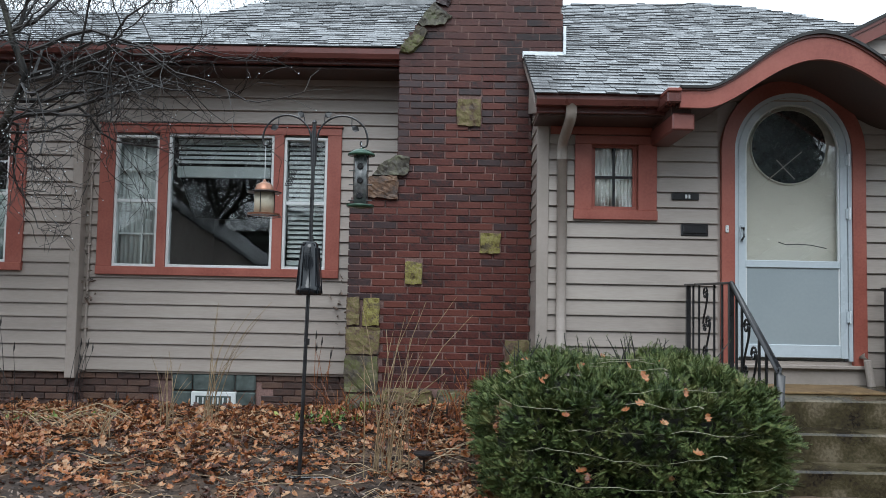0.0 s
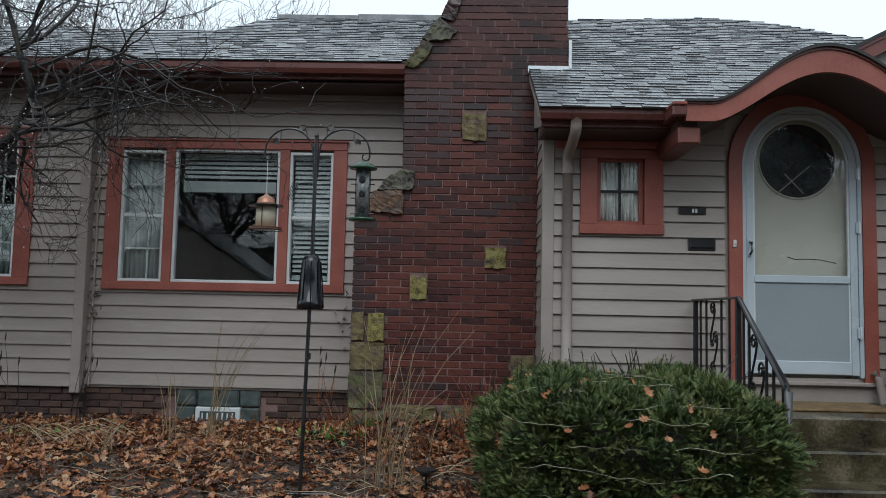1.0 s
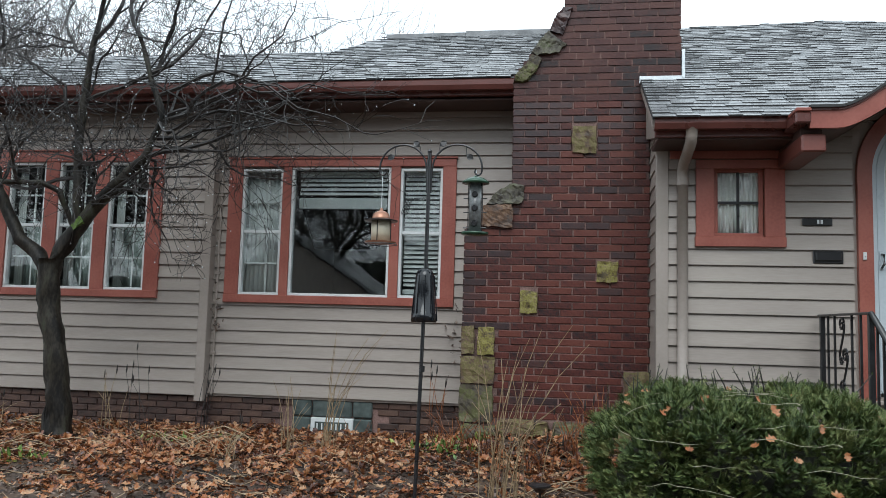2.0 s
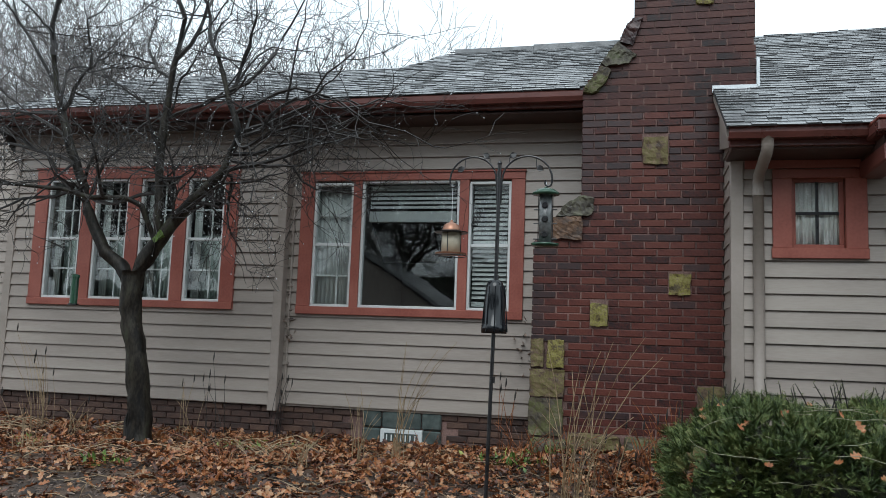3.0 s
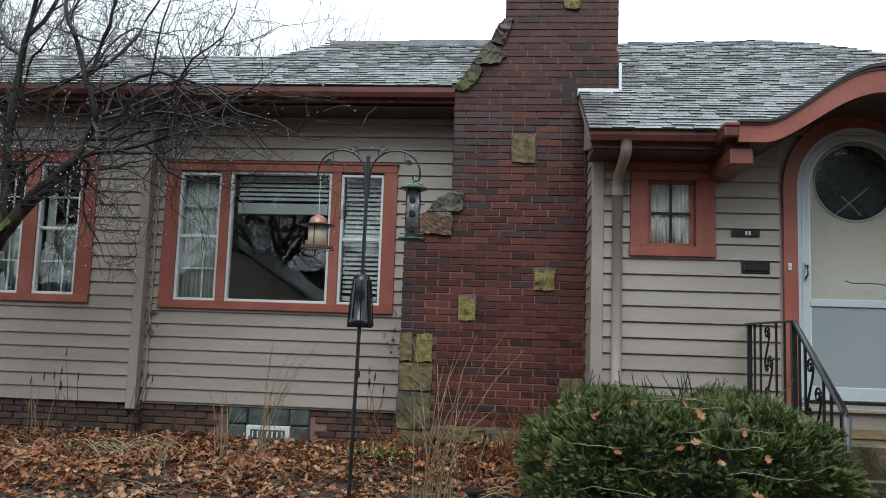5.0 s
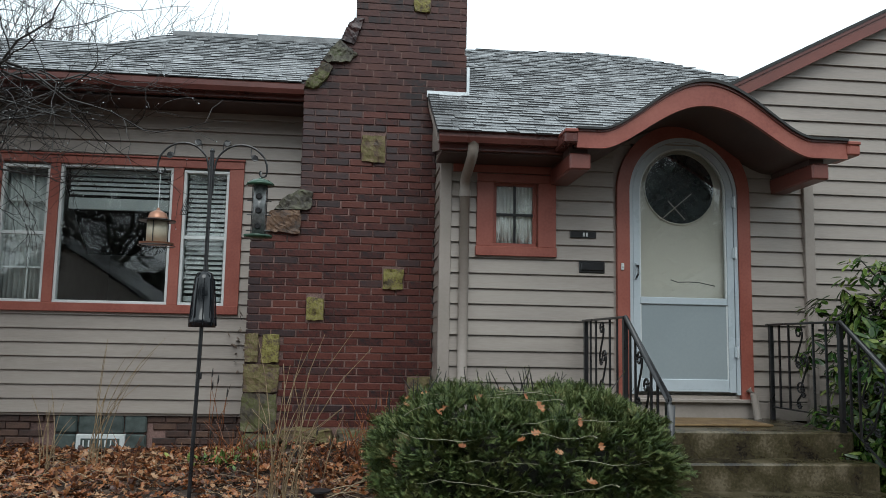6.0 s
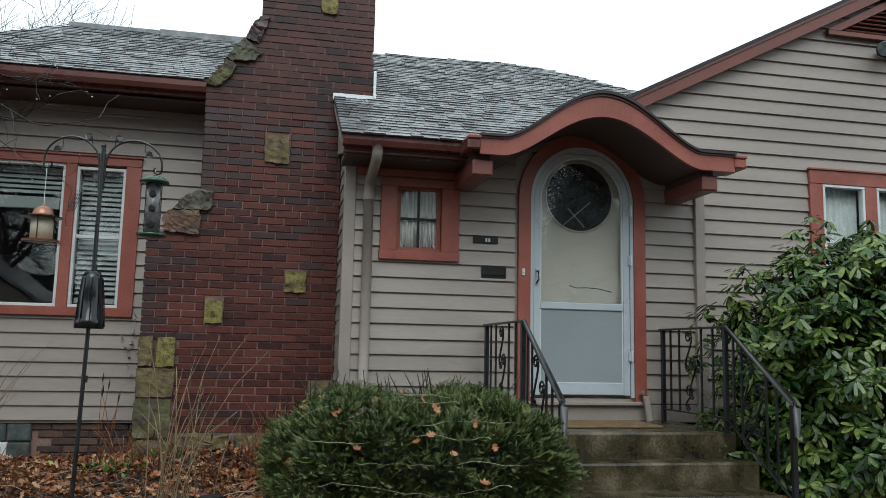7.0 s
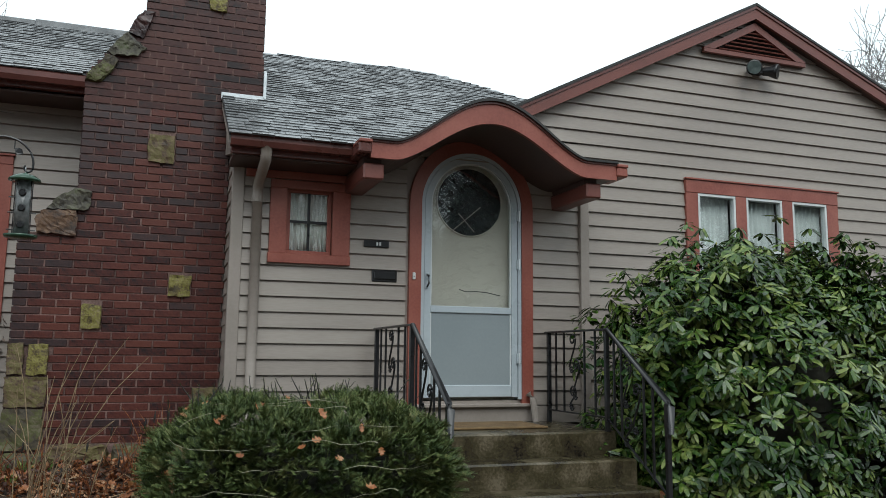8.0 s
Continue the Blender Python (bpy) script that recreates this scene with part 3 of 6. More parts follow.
def cut_stone(outline, y0, y1, seed, rough=0.02):
    """A rough slab with the given front outline (x, z), its edges worn."""
    bm = prism(outline, y0, y1)
    bmesh.ops.triangulate(bm, faces=bm.faces)
    for q in range(3):
        bmesh.ops.subdivide_edges(bm, edges=[e for e in bm.edges if e.calc_length() > 0.035], cuts=1)
        bmesh.ops.triangulate(bm, faces=bm.faces)
    for v in bm.verts:
        v.co += noise.noise_vector((v.co.x * 8 + seed * 7, v.co.y * 8, v.co.z * 8)) * rough + noise.noise_vector((v.co.x * 26 + seed, v.co.y * 26, v.co.z * 26)) * rough * 0.7
    bmesh.ops.recalc_face_normals(bm, faces=bm.faces)
    return bm


SHOULDERS = (([(-0.45, 2.035), (-0.40, 2.10), (-0.31, 2.17), (-0.22, 2.215), (-0.11, 2.20), (-0.12, 2.035)], M_GREYSTONE, "weathered grey sandstone shoulder block"),
             ([(-0.47, 2.02), (-0.515, 1.93), (-0.49, 1.83), (-0.22, 1.825), (-0.215, 2.025)], M_RUST, "rusty brown sandstone shoulder block"),
             ([(-0.215, 3.15), (-0.14, 3.27), (-0.065, 3.375), (0.02, 3.34), (-0.03, 3.22), (-0.13, 3.13)], M_STONE2, "moss-covered coping stone on the sloping shoulder"),
             ([(-0.07, 3.40), (0.01, 3.50), (0.09, 3.60), (0.235, 3.47), (0.16, 3.395), (-0.04, 3.375)], M_GREYSTONE, "angular grey-green coping slab"),
             ([(0.09, 3.60), (0.105, 3.66), (0.16, 3.73), (0.21, 3.80), (0.29, 3.80), (0.21, 3.57)], M_DARKBRICK, "dark weathered coping stone under the stack"))
for k, (o, m, lab) in enumerate(SHOULDERS):
    part("shoulder_stone", cut_stone(o, CHY - 0.04, -0.1, 20 + k, 0.022), m, chimney, lab)
ledge = [(-0.3, 0.15, -0.02, 0.16), (0.17, 0.5, -0.04, 0.15), (0.5, 0.86, 0.0, 0.24), (-0.62, -0.3, -0.15, 0.1), (0.05, 0.42, -0.2, 0.02)]
for k, (a, b, c, d) in enumerate(ledge):
    part("base_stone", rock(a, b, CHY - 0.22, CHY + 0.1, c, d, 40 + k, 0.03), M_STONE2 if k % 2 else M_STONE, chimney, "mossy field stone at the chimney foot")

# ---- roof: one front slope over the house and the entry ----
RS = 0.58
EY, EZ = -0.5, 3.25


def roof_z(y):
    return EZ + RS * (y - EY)


def roof_top(x):
    """The y at which the front slope ends, at the ridges and hips."""
    if x < -6.75:
        return -0.6
    if x < -5.9:
        return -0.55 + (x + 6.75) / 0.85 * 1.4
    if x < -2.55:
        return 0.74 + 0.1 * max(0, (-3.5 - x) / 2.4)
    if x < -1.95:
        return 0.74 + 0.72 * smooth01((x + 2.55) / 0.6) ** 1.6
    for x0, x1, y0, y1 in ((-1.95, 1.3, 1.46, 1.5), (1.3, 3.28, 1.5, 1.72), (3.28, 3.75, 1.72, 1.58), (3.75, 4.2, 1.58, 1.16), (4.2, 4.6, 1.16, 0.70)):
        if x < x1:
            return y0 + (y1 - y0) * (x - x0) / (x1 - x0)
    return 0.70 - (x - 4.6) * 1.15


def canopy_bulge(x):
    return max(0.0, 0.5 + 0.5 * math.cos(math.pi * min(1, abs(x - 2.965) / 0.84))) ** 0.78


def canopy_z(x):
    """Lower edge of the canopy's arched front board."""
    return 2.388 + 0.375 * canopy_bulge(x)


def roof_low(x):
    """The y at which the front slope begins; it stops short over the door's arch."""
    if x < 0.882:
        return EY - 0.04
    if x > 4.05:
        return -1.15
    if 2.15 < x < 3.9:
        return min(-1.1, EY + (canopy_z(x) + 0.12 - EZ) / RS)
    return -1.72


roof = tagged(new("roof"), "wet grey asphalt shingle roof with flared hips", "roof", kind="structure")
roof.matrix_basis = Matrix.Translation((0, 0, 3))
bm = bmesh.new()
cols = []
gx = sorted({*np.linspace(-6.75, 5.3, 90).round(3).tolist(), 0.88, 0.884})
for x in gx:
    lo = roof_low(x)
    hi = max(lo + 0.02, roof_top(x))
    cols.append([bm.verts.new((x, lo, roof_z(lo) - 0.012)), bm.verts.new((x, hi, roof_z(hi) - 0.012)), bm.verts.new((x, hi + 2.5, roof_z(hi) - 2.0)), bm.verts.new((x, lo, roof_z(lo) - 0.03)), bm.verts.new((x, hi + 2.2, roof_z(hi) - 2.1))])
for a, b in zip(cols, cols[1:]):
    bm.faces.new((a[0], b[0], b[1], a[1]))
    bm.faces.new((a[1], b[1], b[2], a[2]))
    bm.faces.new((a[3], b[3], b[0], a[0]))
bmesh.ops.recalc_face_normals(bm, faces=bm.faces)
part("roof_deck", bm, M_UNDER, roof)
# shingle tabs, course by course
EXS = 0.09
ca = math.atan(RS)
tab_meshes = {}
far_tabs = bmesh.new()


def tab_points(x0, x1, y0, y1, th):
    n = Vector((0, -math.sin(ca), math.cos(ca)))
    a, b = Vector((x0, y0, roof_z(y0))), Vector((x1, y0, roof_z(y0)))
    c, d = Vector((x1, y1, roof_z(y1))), Vector((x0, y1, roof_z(y1)))
    return [a, b, c, d, a + n * th, b + n * th, c + n * 0.002, d + n * 0.002]


TF = ((4, 5, 6, 7), (0, 1, 5, 4), (1, 2, 6, 5), (3, 0, 4, 7))
count = 0
dy = EXS * math.cos(ca)
y, r = -1.76, 0
while y < 1.74:
    x = -6.75 + random.uniform(0, 0.2)
    while x < 5.3:
        w = random.choice((0.1, 0.13, 0.17, 0.2))
        if y < -0.62 and x < 0.885 < x + w:
            x = 0.885
        x1 = x + w - 0.004
        xm = (x + x1) / 2
        top = min(roof_top(x), roof_top(x1))
        ok = y + 0.02 < top and (xm < 2.15 or y > max(roof_low(x), roof_low(x1)) - 0.05) and (xm > 0.9 or y > EY - 0.09) and not (chimney_left(roof_z(y)) - 0.02 < xm < 1.24 and -0.72 < y < 0.4 and xm > -0.24)
        if ok:
            th = random.choice((0.008, 0.011, 0.015))
            y1 = min(y + dy + 0.02, top)
            yo = y + random.uniform(-0.005, 0.005)
            if xm > 0.9 and y < -0.2 and xm < 3.6 and count < 295:
                key = (w, th)
                if key not in tab_meshes:
                    m = finish("shingle", bmesh.new(), M_SHINGLE)
                    q = tab_points(0, w - 0.004, 0, dy + 0.02, th)
                    m.from_pydata([v - Vector((0, 0, roof_z(0))) for v in q], [], TF)
                    m.materials.append(M_BUTT)
                    m.polygons[1].material_index = 1
                    tab_meshes[key] = m
                ob = part("shingle", tab_meshes[key], None, roof)
                ob.location = (x, yo, roof_z(yo))
                count += 1
            else:
                v = [far_tabs.verts.new(c) for c in tab_points(x, x1, yo, y1, th)]
                for q, f in enumerate(TF):
                    far_tabs.faces.new([v[k] for k in f]).material_index = int(q == 1)
        x += w
    y += dy
    r += 1
part("shingles", far_tabs, M_SHINGLEJ, roof, kind="stuff").data.materials.append(M_BUTT)
part("drip_edge", box(-6.75, -0.23, EY - 0.050, EY - 0.042, 3.206, 3.222, 0.002), M_DRIP, roof, "pale metal drip edge")
# ridge caps
for x0, x1, up in ((-1.9, -0.95, 0.0), (-0.95, 0.2, 0.012)):
    y = (roof_top(x0 + 0.01) + roof_top(x1 - 0.01)) / 2
    part("ridge_cap", box(x0, x1, y - 0.09, y + 0.05, roof_z(y) - 0.05, roof_z(y) + 0.004 + up, 0.004), M_SHINGLEJ, roof)

# flashing where the chimney meets the entry roof
flashing = tagged(part("chimney_flashing", box(0.875, 1.245, CHY - 0.03, CHY - 0.008, 3.10, 3.165, 0.003), M_FLASH), "bright galvanised chimney flashing on the roof", "flashing")
bm = box(1.236, 1.262, CHY - 0.03, -0.3, 3.14, 3.40, 0.003)
part("step_flashing", bm, M_FLASH, flashing)

# ---- eaves, gutters and fascias ----
def gutter(name, x0, x1, y, z, label):
    g = thing(name, ((x0 + x1) / 2, y, z), label, "gutter")
    o = [(0.0, 0.0), (-0.075, 0.0), (-0.095, 0.04), (-0.095, 0.085), (-0.10, 0.092), (-0.086, 0.092), (-0.086, 0.045), (-0.07, 0.012), (0.0, 0.012)]
    bm = bmesh.new()
    a = [bm.verts.new((x0, y + p, z + q)) for p, q in o]
    b = [bm.verts.new((x1, y + p, z + q)) for p, q in o]
    bm.faces.new(a), bm.faces.new(list(reversed(b)))
    for k in range(len(o)):
        bm.faces.new((a[k], b[k], b[(k + 1) % len(o)], a[(k + 1) % len(o)]))
    bmesh.ops.recalc_face_normals(bm, faces=bm.faces)
    part("trough", bm, M_GUT, g)
    return g


M_GUT = mat("brown_red_gutter", [(0.095, 0.033, 0.027), (0.135, 0.045, 0.037)], 0.3, scale=3, fine=40, bump=0.05)
# dark red-brown paint, deepened in colour for the shade under eaves and canopy
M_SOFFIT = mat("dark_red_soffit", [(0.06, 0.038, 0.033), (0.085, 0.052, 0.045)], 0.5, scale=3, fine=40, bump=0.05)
gutter("gutter", -3.32, -0.225, -0.465, 3.125, "brown-red painted gutter along the main eave")
gutter("gutter", -6.75, -3.325, -0.475, 3.135, "brown-red painted gutter along the sunroom eave")
gutter("gutter", 0.90, 1.84, -1.635, 2.445, "brown-red painted gutter along the entry eave")
trim("trim_fascia_main", -6.7, -0.225, -0.465, -0.40, 3.09, 3.20, "dark red fascia board", M_GUT)
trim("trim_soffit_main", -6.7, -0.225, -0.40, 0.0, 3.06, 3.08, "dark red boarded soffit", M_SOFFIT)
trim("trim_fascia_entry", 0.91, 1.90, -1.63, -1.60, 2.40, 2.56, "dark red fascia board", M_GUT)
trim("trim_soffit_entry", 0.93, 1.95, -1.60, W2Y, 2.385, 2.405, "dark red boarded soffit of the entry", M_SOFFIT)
trim("trim_frieze_entry", 1.07, 1.945, W2Y - 0.034, W2Y, 2.32, 2.385, "dark red frieze board", M_RED)
# rake board at the open end of the entry roof
bm = bmesh.new()
q = [(-1.68, roof_z(-1.68) - 0.02), (-0.70, roof_z(-0.70) - 0.02), (-0.70, roof_z(-0.70) - 0.10), (-1.68, roof_z(-1.68) - 0.10)]
a = [bm.verts.new((0.885, p, s)) for p, s in q]
b = [bm.verts.new((0.91, p, s)) for p, s in q]
bm.faces.new(a), bm.faces.new(list(reversed(b)))
for k in range(4):
    bm.faces.new((a[k], b[k], b[(k + 1) % 4], a[(k + 1) % 4]))
bmesh.ops.recalc_face_normals(bm, faces=bm.faces)
tagged(part("trim_rake_entry", bm, M_TAUPE), "taupe rake board of the entry roof", "trim", kind="structure")
# closed gable end under the rake
bm = bmesh.new()
q = [(-1.6, 2.41), (-0.70, 2.6), (-0.70, roof_z(-0.70) - 0.05), (-1.6, roof_z(-1.6) - 0.05)]
a = [bm.verts.new((0.935, p, s)) for p, s in q]
b = [bm.verts.new((1.0, p, s)) for p, s in q]
bm.faces.new(a), bm.faces.new(list(reversed(b)))
for k in range(4):
    bm.faces.new((a[k], b[k], b[(k + 1) % 4], a[(k + 1) % 4]))
bmesh.ops.recalc_face_normals(bm, faces=bm.faces)
tagged(part("wall_entry_gablet", bm, M_SIDING), "small siding patch under the rake", "wall", kind="structure")

# downspout
spout = thing("downspout", (1.18, W2Y - 0.05, 0), "taupe painted round downspout on the entry wall", "downspout")
part("elbow", tube([(1.172, -1.675, 2.46), (1.172, -1.672, 2.41), (1.172, -1.64, 2.36), (1.168, -1.45, 2.30), (1.165, -1.31, 2.26), (1.165, W2Y - 0.06, 2.21), (1.165, W2Y - 0.06, 2.1)], 0.043, 12), M_TAUPE, spout, smooth=True)
part("pipe", tube([(1.165, W2Y - 0.06, -0.1), (1.165, W2Y - 0.06, 2.14)], 0.041, 12), M_TAUPE, spout, smooth=True)
part("collar", tube([(1.165, W2Y - 0.06, 2.10), (1.165, W2Y - 0.06, 2.16)], 0.047, 12), M_TAUPE, spout)

# ---- the wing's gable roof ----
gable = thing("gable_roof", (6.28, W3Y, 3), "brown-red trimmed gable roof of the wing", "roof", kind="structure")
for s in (-1, 1):
    far, pitch = (2.75, SL) if s < 0 else (3.5, SR)
    a = Vector((APEX[0], 0, APEX[1] + 0.12))
    b = Vector((APEX[0] + s * far, 0, APEX[1] + 0.12 - far * pitch))
    def slab(y0, y1, lo, hi, name, m):
        bm = bmesh.new()
        vs = [bm.verts.new((p.x, yy, p.z + h)) for yy in (y0, y1) for p, h in ((a, lo), (b, lo), (b, hi), (a, hi))]
        for f in ((0, 1, 2, 3), (7, 6, 5, 4), (0, 4, 5, 1), (1, 5, 6, 2), (2, 6, 7, 3), (3, 7, 4, 0)):
            bm.faces.new([vs[k] for k in f])
        bmesh.ops.recalc_face_normals(bm, faces=bm.faces)
        part(name, bm, m, gable)
    slab(W3Y - 0.14, 4.0, -0.01, 0.018, "shingle_slope", M_UNDER)
    slab(W3Y - 0.12, W3Y - 0.09, -0.15, -0.012, "barge_board", M_BARGE)
    slab(W3Y - 0.09, W3Y + 0.05, -0.13, -0.10, "rake_soffit", M_SOFFIT)
    slab(W3Y - 0.132, W3Y - 0.092, -0.042, -0.004, "rake_moulding", M_GUT)
vent = thing("gable_vent", (6.19, W3Y, 4.0), "brown-red louvred triangular gable vent", "vent")
VX, VZ, VT, VH = 6.19, 3.985, 4.37, 0.65
part("backing", prism([(VX - VH, VZ), (VX + VH, VZ), (VX, VT)], W3Y - 0.035, W3Y - 0.02), M_UNDER, vent)
part("frame_foot", box(VX - VH, VX + VH, W3Y - 0.075, W3Y - 0.036, VZ - 0.005, VZ + 0.042, 0.003), M_BARGE, vent)
for s in (-1, 1):
    part("frame_side", prism([(VX + s * (VH + 0.01), VZ + 0.042), (VX + s * (VH - 0.13), VZ + 0.042), (VX, VT - 0.07), (VX, VT + 0.01)], W3Y - 0.077, W3Y - 0.036), M_BARGE, vent)
for k in range(6):
    z = VZ + 0.065 + k * 0.044
    h = (VT - 0.05 - z) / (VT - VZ) * VH
    s = part("louvre", box(VX - h, VX + h, -0.022, 0.022, -0.005, 0.005), M_BARGE, vent)
    s.matrix_basis = Matrix.Translation((0, W3Y - 0.055, z)) @ Matrix.Rotation(radians(35), 4, "X")
flood = thing("flood_light", (6.2, W3Y - 0.02, 3.87), "black twin-headed flood light on the gable", "light")
part("mount", lathe([(0.055, 0), (0.055, 0.03), (0.03, 0.05)], (6.22, W3Y - 0.05, 3.83)), M_IRON, flood)
for sx, ang in ((-0.09, -25), (0.13, 40)):
    bm = lathe([(0.03, -0.09), (0.045, -0.05), (0.05, 0.0), (0.075, 0.06), (0.08, 0.085), (0.06, 0.08)], (0, 0, 0))
    h = part("lamp_head", bm, M_IRON, flood, smooth=True)
    h.matrix_basis = Matrix.Translation((6.18 + sx, W3Y - 0.12, 3.85)) @ Matrix.Rotation(radians(ang), 4, "Z") @ Matrix.Rotation(radians(100), 4, "X")
    if sx < 0:
        part("lens", lathe([(0.068, 0.0), (0.068, 0.004)], (0, 0, 0), 20), M_GBLOCK, flood, "grey round lamp lens").matrix_basis = h.matrix_basis @ Matrix.Translation((0, 0, 0.084))
    part("arm", tube([(6.22, W3Y - 0.05, 3.84), (6.18 + sx, W3Y - 0.10, 3.85)], 0.014, 8), M_IRON, flood)

# ---- eyebrow canopy over the door ----
CY = -1.93
canopy = thing("door_canopy", (3.0, CY, 2.4), "brick-red painted eyebrow canopy over the front door", "canopy")
cxs = np.linspace(1.93, 4.10, 60).tolist()
TH = 0.165


def ribbon(lo, hi, y0, y1, x_list):
    bm = bmesh.new()
    rows = [[bm.verts.new((x, y, canopy_z(x) + h * (0.76 + 0.24 * canopy_bulge(x)))) for y, h in ((y0, lo), (y0, hi), (y1, hi), (y1, lo))] for x in x_list]
    for a, b in zip(rows, rows[1:]):
        for k in range(4):
            bm.faces.new((a[k], b[k], b[(k + 1) % 4], a[(k + 1) % 4]))
    bm.faces.new(rows[0]), bm.faces.new(list(reversed(rows[-1])))
    bmesh.ops.recalc_face_normals(bm, faces=bm.faces)
    return bm


part("front_board", ribbon(0.0, TH, CY, CY + 0.035, cxs), M_RED, canopy)
part("drip_edge", ribbon(TH, TH + 0.02, CY - 0.012, CY + 0.05, cxs), M_GUT, canopy)
part("curved_roof", ribbon(TH + 0.02, TH + 0.045, CY - 0.03, -0.85, cxs), M_UNDER, canopy, "dark shingle edge")
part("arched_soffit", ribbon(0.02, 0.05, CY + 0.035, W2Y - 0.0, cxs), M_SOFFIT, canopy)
for x0, x1 in ((1.83, 1.935), (4.095, 4.20)):
    part("gutter_end", box(x0, x1, CY - 0.02, CY + 0.3, canopy_z(x0) + 0.03, canopy_z(x0) + 0.115, 0.012), M_GUT if x0 < 2 else M_RED, canopy)
    part("cornice_return", box(x0 + 0.0, x1, CY - 0.03, CY + 0.28, canopy_z(x0) + 0.112, canopy_z(x0) + 0.14, 0.006), M_RED, canopy)
# brackets wear the darker barge red to carry the canopy's shade
for x0, x1 in ((1.89, 2.055), (3.84, 3.98)):
    part("bracket", box(x0, x1, CY + 0.06, W2Y, 2.232, 2.36, 0.012), M_BARGE, canopy)
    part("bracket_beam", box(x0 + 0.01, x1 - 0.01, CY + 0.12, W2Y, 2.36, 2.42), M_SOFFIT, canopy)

# ---- front door: storm door with an arched head ----
door = tagged(thing("door_1", (3.05, W2Y, 0.46), "", ""), "closed white arched storm door over a beige front door", "door", kind="structure")
DX, DW, SP = 3.05, 0.475, 2.205


def arch(x_half, z_spring, rise, foot, n=28):
    pts = [(DX - x_half, foot)] + [(DX - x_half * math.cos(math.pi * k / n), z_spring + rise * math.sin(math.pi * k / n)) for k in range(n + 1)] + [(DX + x_half, foot)]
    return pts


def arch_band(h0, r0, h1, r1, y0, y1, foot):
    o, i = arch(h0, SP, r0, foot), arch(h1, SP, r1, foot)
    bm = bmesh.new()
    vo0, vo1 = [bm.verts.new((x, y0, z)) for x, z in o], [bm.verts.new((x, y1, z)) for x, z in o]
    vi0, vi1 = [bm.verts.new((x, y0, z)) for x, z in i], [bm.verts.new((x, y1, z)) for x, z in i]
    for k in range(len(o) - 1):
        for q in ((vo0, vi0), (vi1, vo1), (vo1, vo0), (vi0, vi1)):
            bm.faces.new((q[0][k], q[0][k + 1], q[1][k + 1], q[1][k]))
    bmesh.ops.recalc_face_normals(bm, faces=bm.faces)
    return bm


part("red_casing", arch_band(0.585, 0.60, 0.478, 0.485, W2Y - 0.045, W2Y + 0.02, 0.46), M_RED, door)
part("outer_frame", arch_band(0.476, 0.485, 0.445, 0.452, W2Y - 0.03, W2Y + 0.05, 0.51), M_DOOR, door)
part("door_leaf_frame", arch_band(0.440, 0.447, 0.384, 0.397, W2Y - 0.022, W2Y + 0.02, 0.53), M_DOOR, door)
part("inner_bead", arch_band(0.383, 0.396, 0.371, 0.384, W2Y - 0.012, W2Y + 0.015, 0.62), M_WHITE, door)
part("mid_rail", box(DX - 0.384, DX + 0.384, W2Y - 0.02, W2Y + 0.018, 1.255, 1.315, 0.005), M_DOOR, door)
part("bottom_rail", box(DX - 0.384, DX + 0.384, W2Y - 0.02, W2Y + 0.018, 0.53, 0.635, 0.005), M_DOOR, door)
part("kick_panel", box(DX - 0.372, DX + 0.372, W2Y - 0.006, W2Y + 0.01, 0.635, 1.255), M_PANEL, door, "flat grey lower panel")
part("threshold", box(DX - 0.59, DX + 0.59, W2Y - 0.06, W2Y + 0.02, 0.445, 0.475, 0.005), M_TAUPE, door)
bm = prism(arch(0.372, SP, 0.384, 1.315), W2Y + 0.002, W2Y + 0.006)
part("storm_glass", bm, M_GLASS, door).visible_shadow = False
bm = prism(arch(0.47, SP, 0.48, 0.5), W2Y + 0.07, W2Y + 0.11)
inner = part("inner_door", bm, M_INNER, door, "beige panelled inner door")
RZ = 2.262
part("round_window", lathe([(0.308, 0), (0.308, 0.008)], (0, 0, 0), 40), M_PORT := mat("dark_leaded_glass", [(0.006, 0.008, 0.009), (0.02, 0.025, 0.027)], 0.08, scale=14, fine=60, bump=0.6), inner).matrix_basis = Matrix.Translation((DX + 0.005, W2Y + 0.069, RZ)) @ Matrix.Rotation(radians(90), 4, "X")
for (xa, za), (xb, zb) in (((-0.17, -0.28), (0.11, -0.04)), ((-0.10, -0.11), (0.05, -0.27))):
    part("lead_bar", tube([(DX + xa, W2Y + 0.058, RZ + za), (DX + xb, W2Y + 0.058, RZ + zb)], 0.005, 6), M_TAUPE, inner)
ring = [(DX + 0.005 + 0.312 * math.cos(a), W2Y + 0.064, RZ + 0.312 * math.sin(a)) for a in np.linspace(0, 2 * math.pi, 49)]
part("round_bead", tube(ring, 0.008, 6), M_INNER, inner)
part("twig_decoration", tube([(2.94, W2Y + 0.0, 1.465), (3.0, W2Y - 0.002, 1.445), (3.1, W2Y - 0.002, 1.45), (3.2, W2Y - 0.002, 1.445), (3.33, W2Y - 0.0, 1.42)], 0.004, 6), M_IRON, door, "thin dark line on the glass")
part("handle_plate", box(2.62, 2.645, W2Y - 0.035, W2Y - 0.02, 1.46, 1.60, 0.004), M_DOOR, door)
part("handle", tube([(2.632, W2Y - 0.035, 1.575), (2.632, W2Y - 0.075, 1.57), (2.632, W2Y - 0.08, 1.50), (2.632, W2Y - 0.035, 1.475)], 0.009, 8), M_IRON, door, "black pull handle")
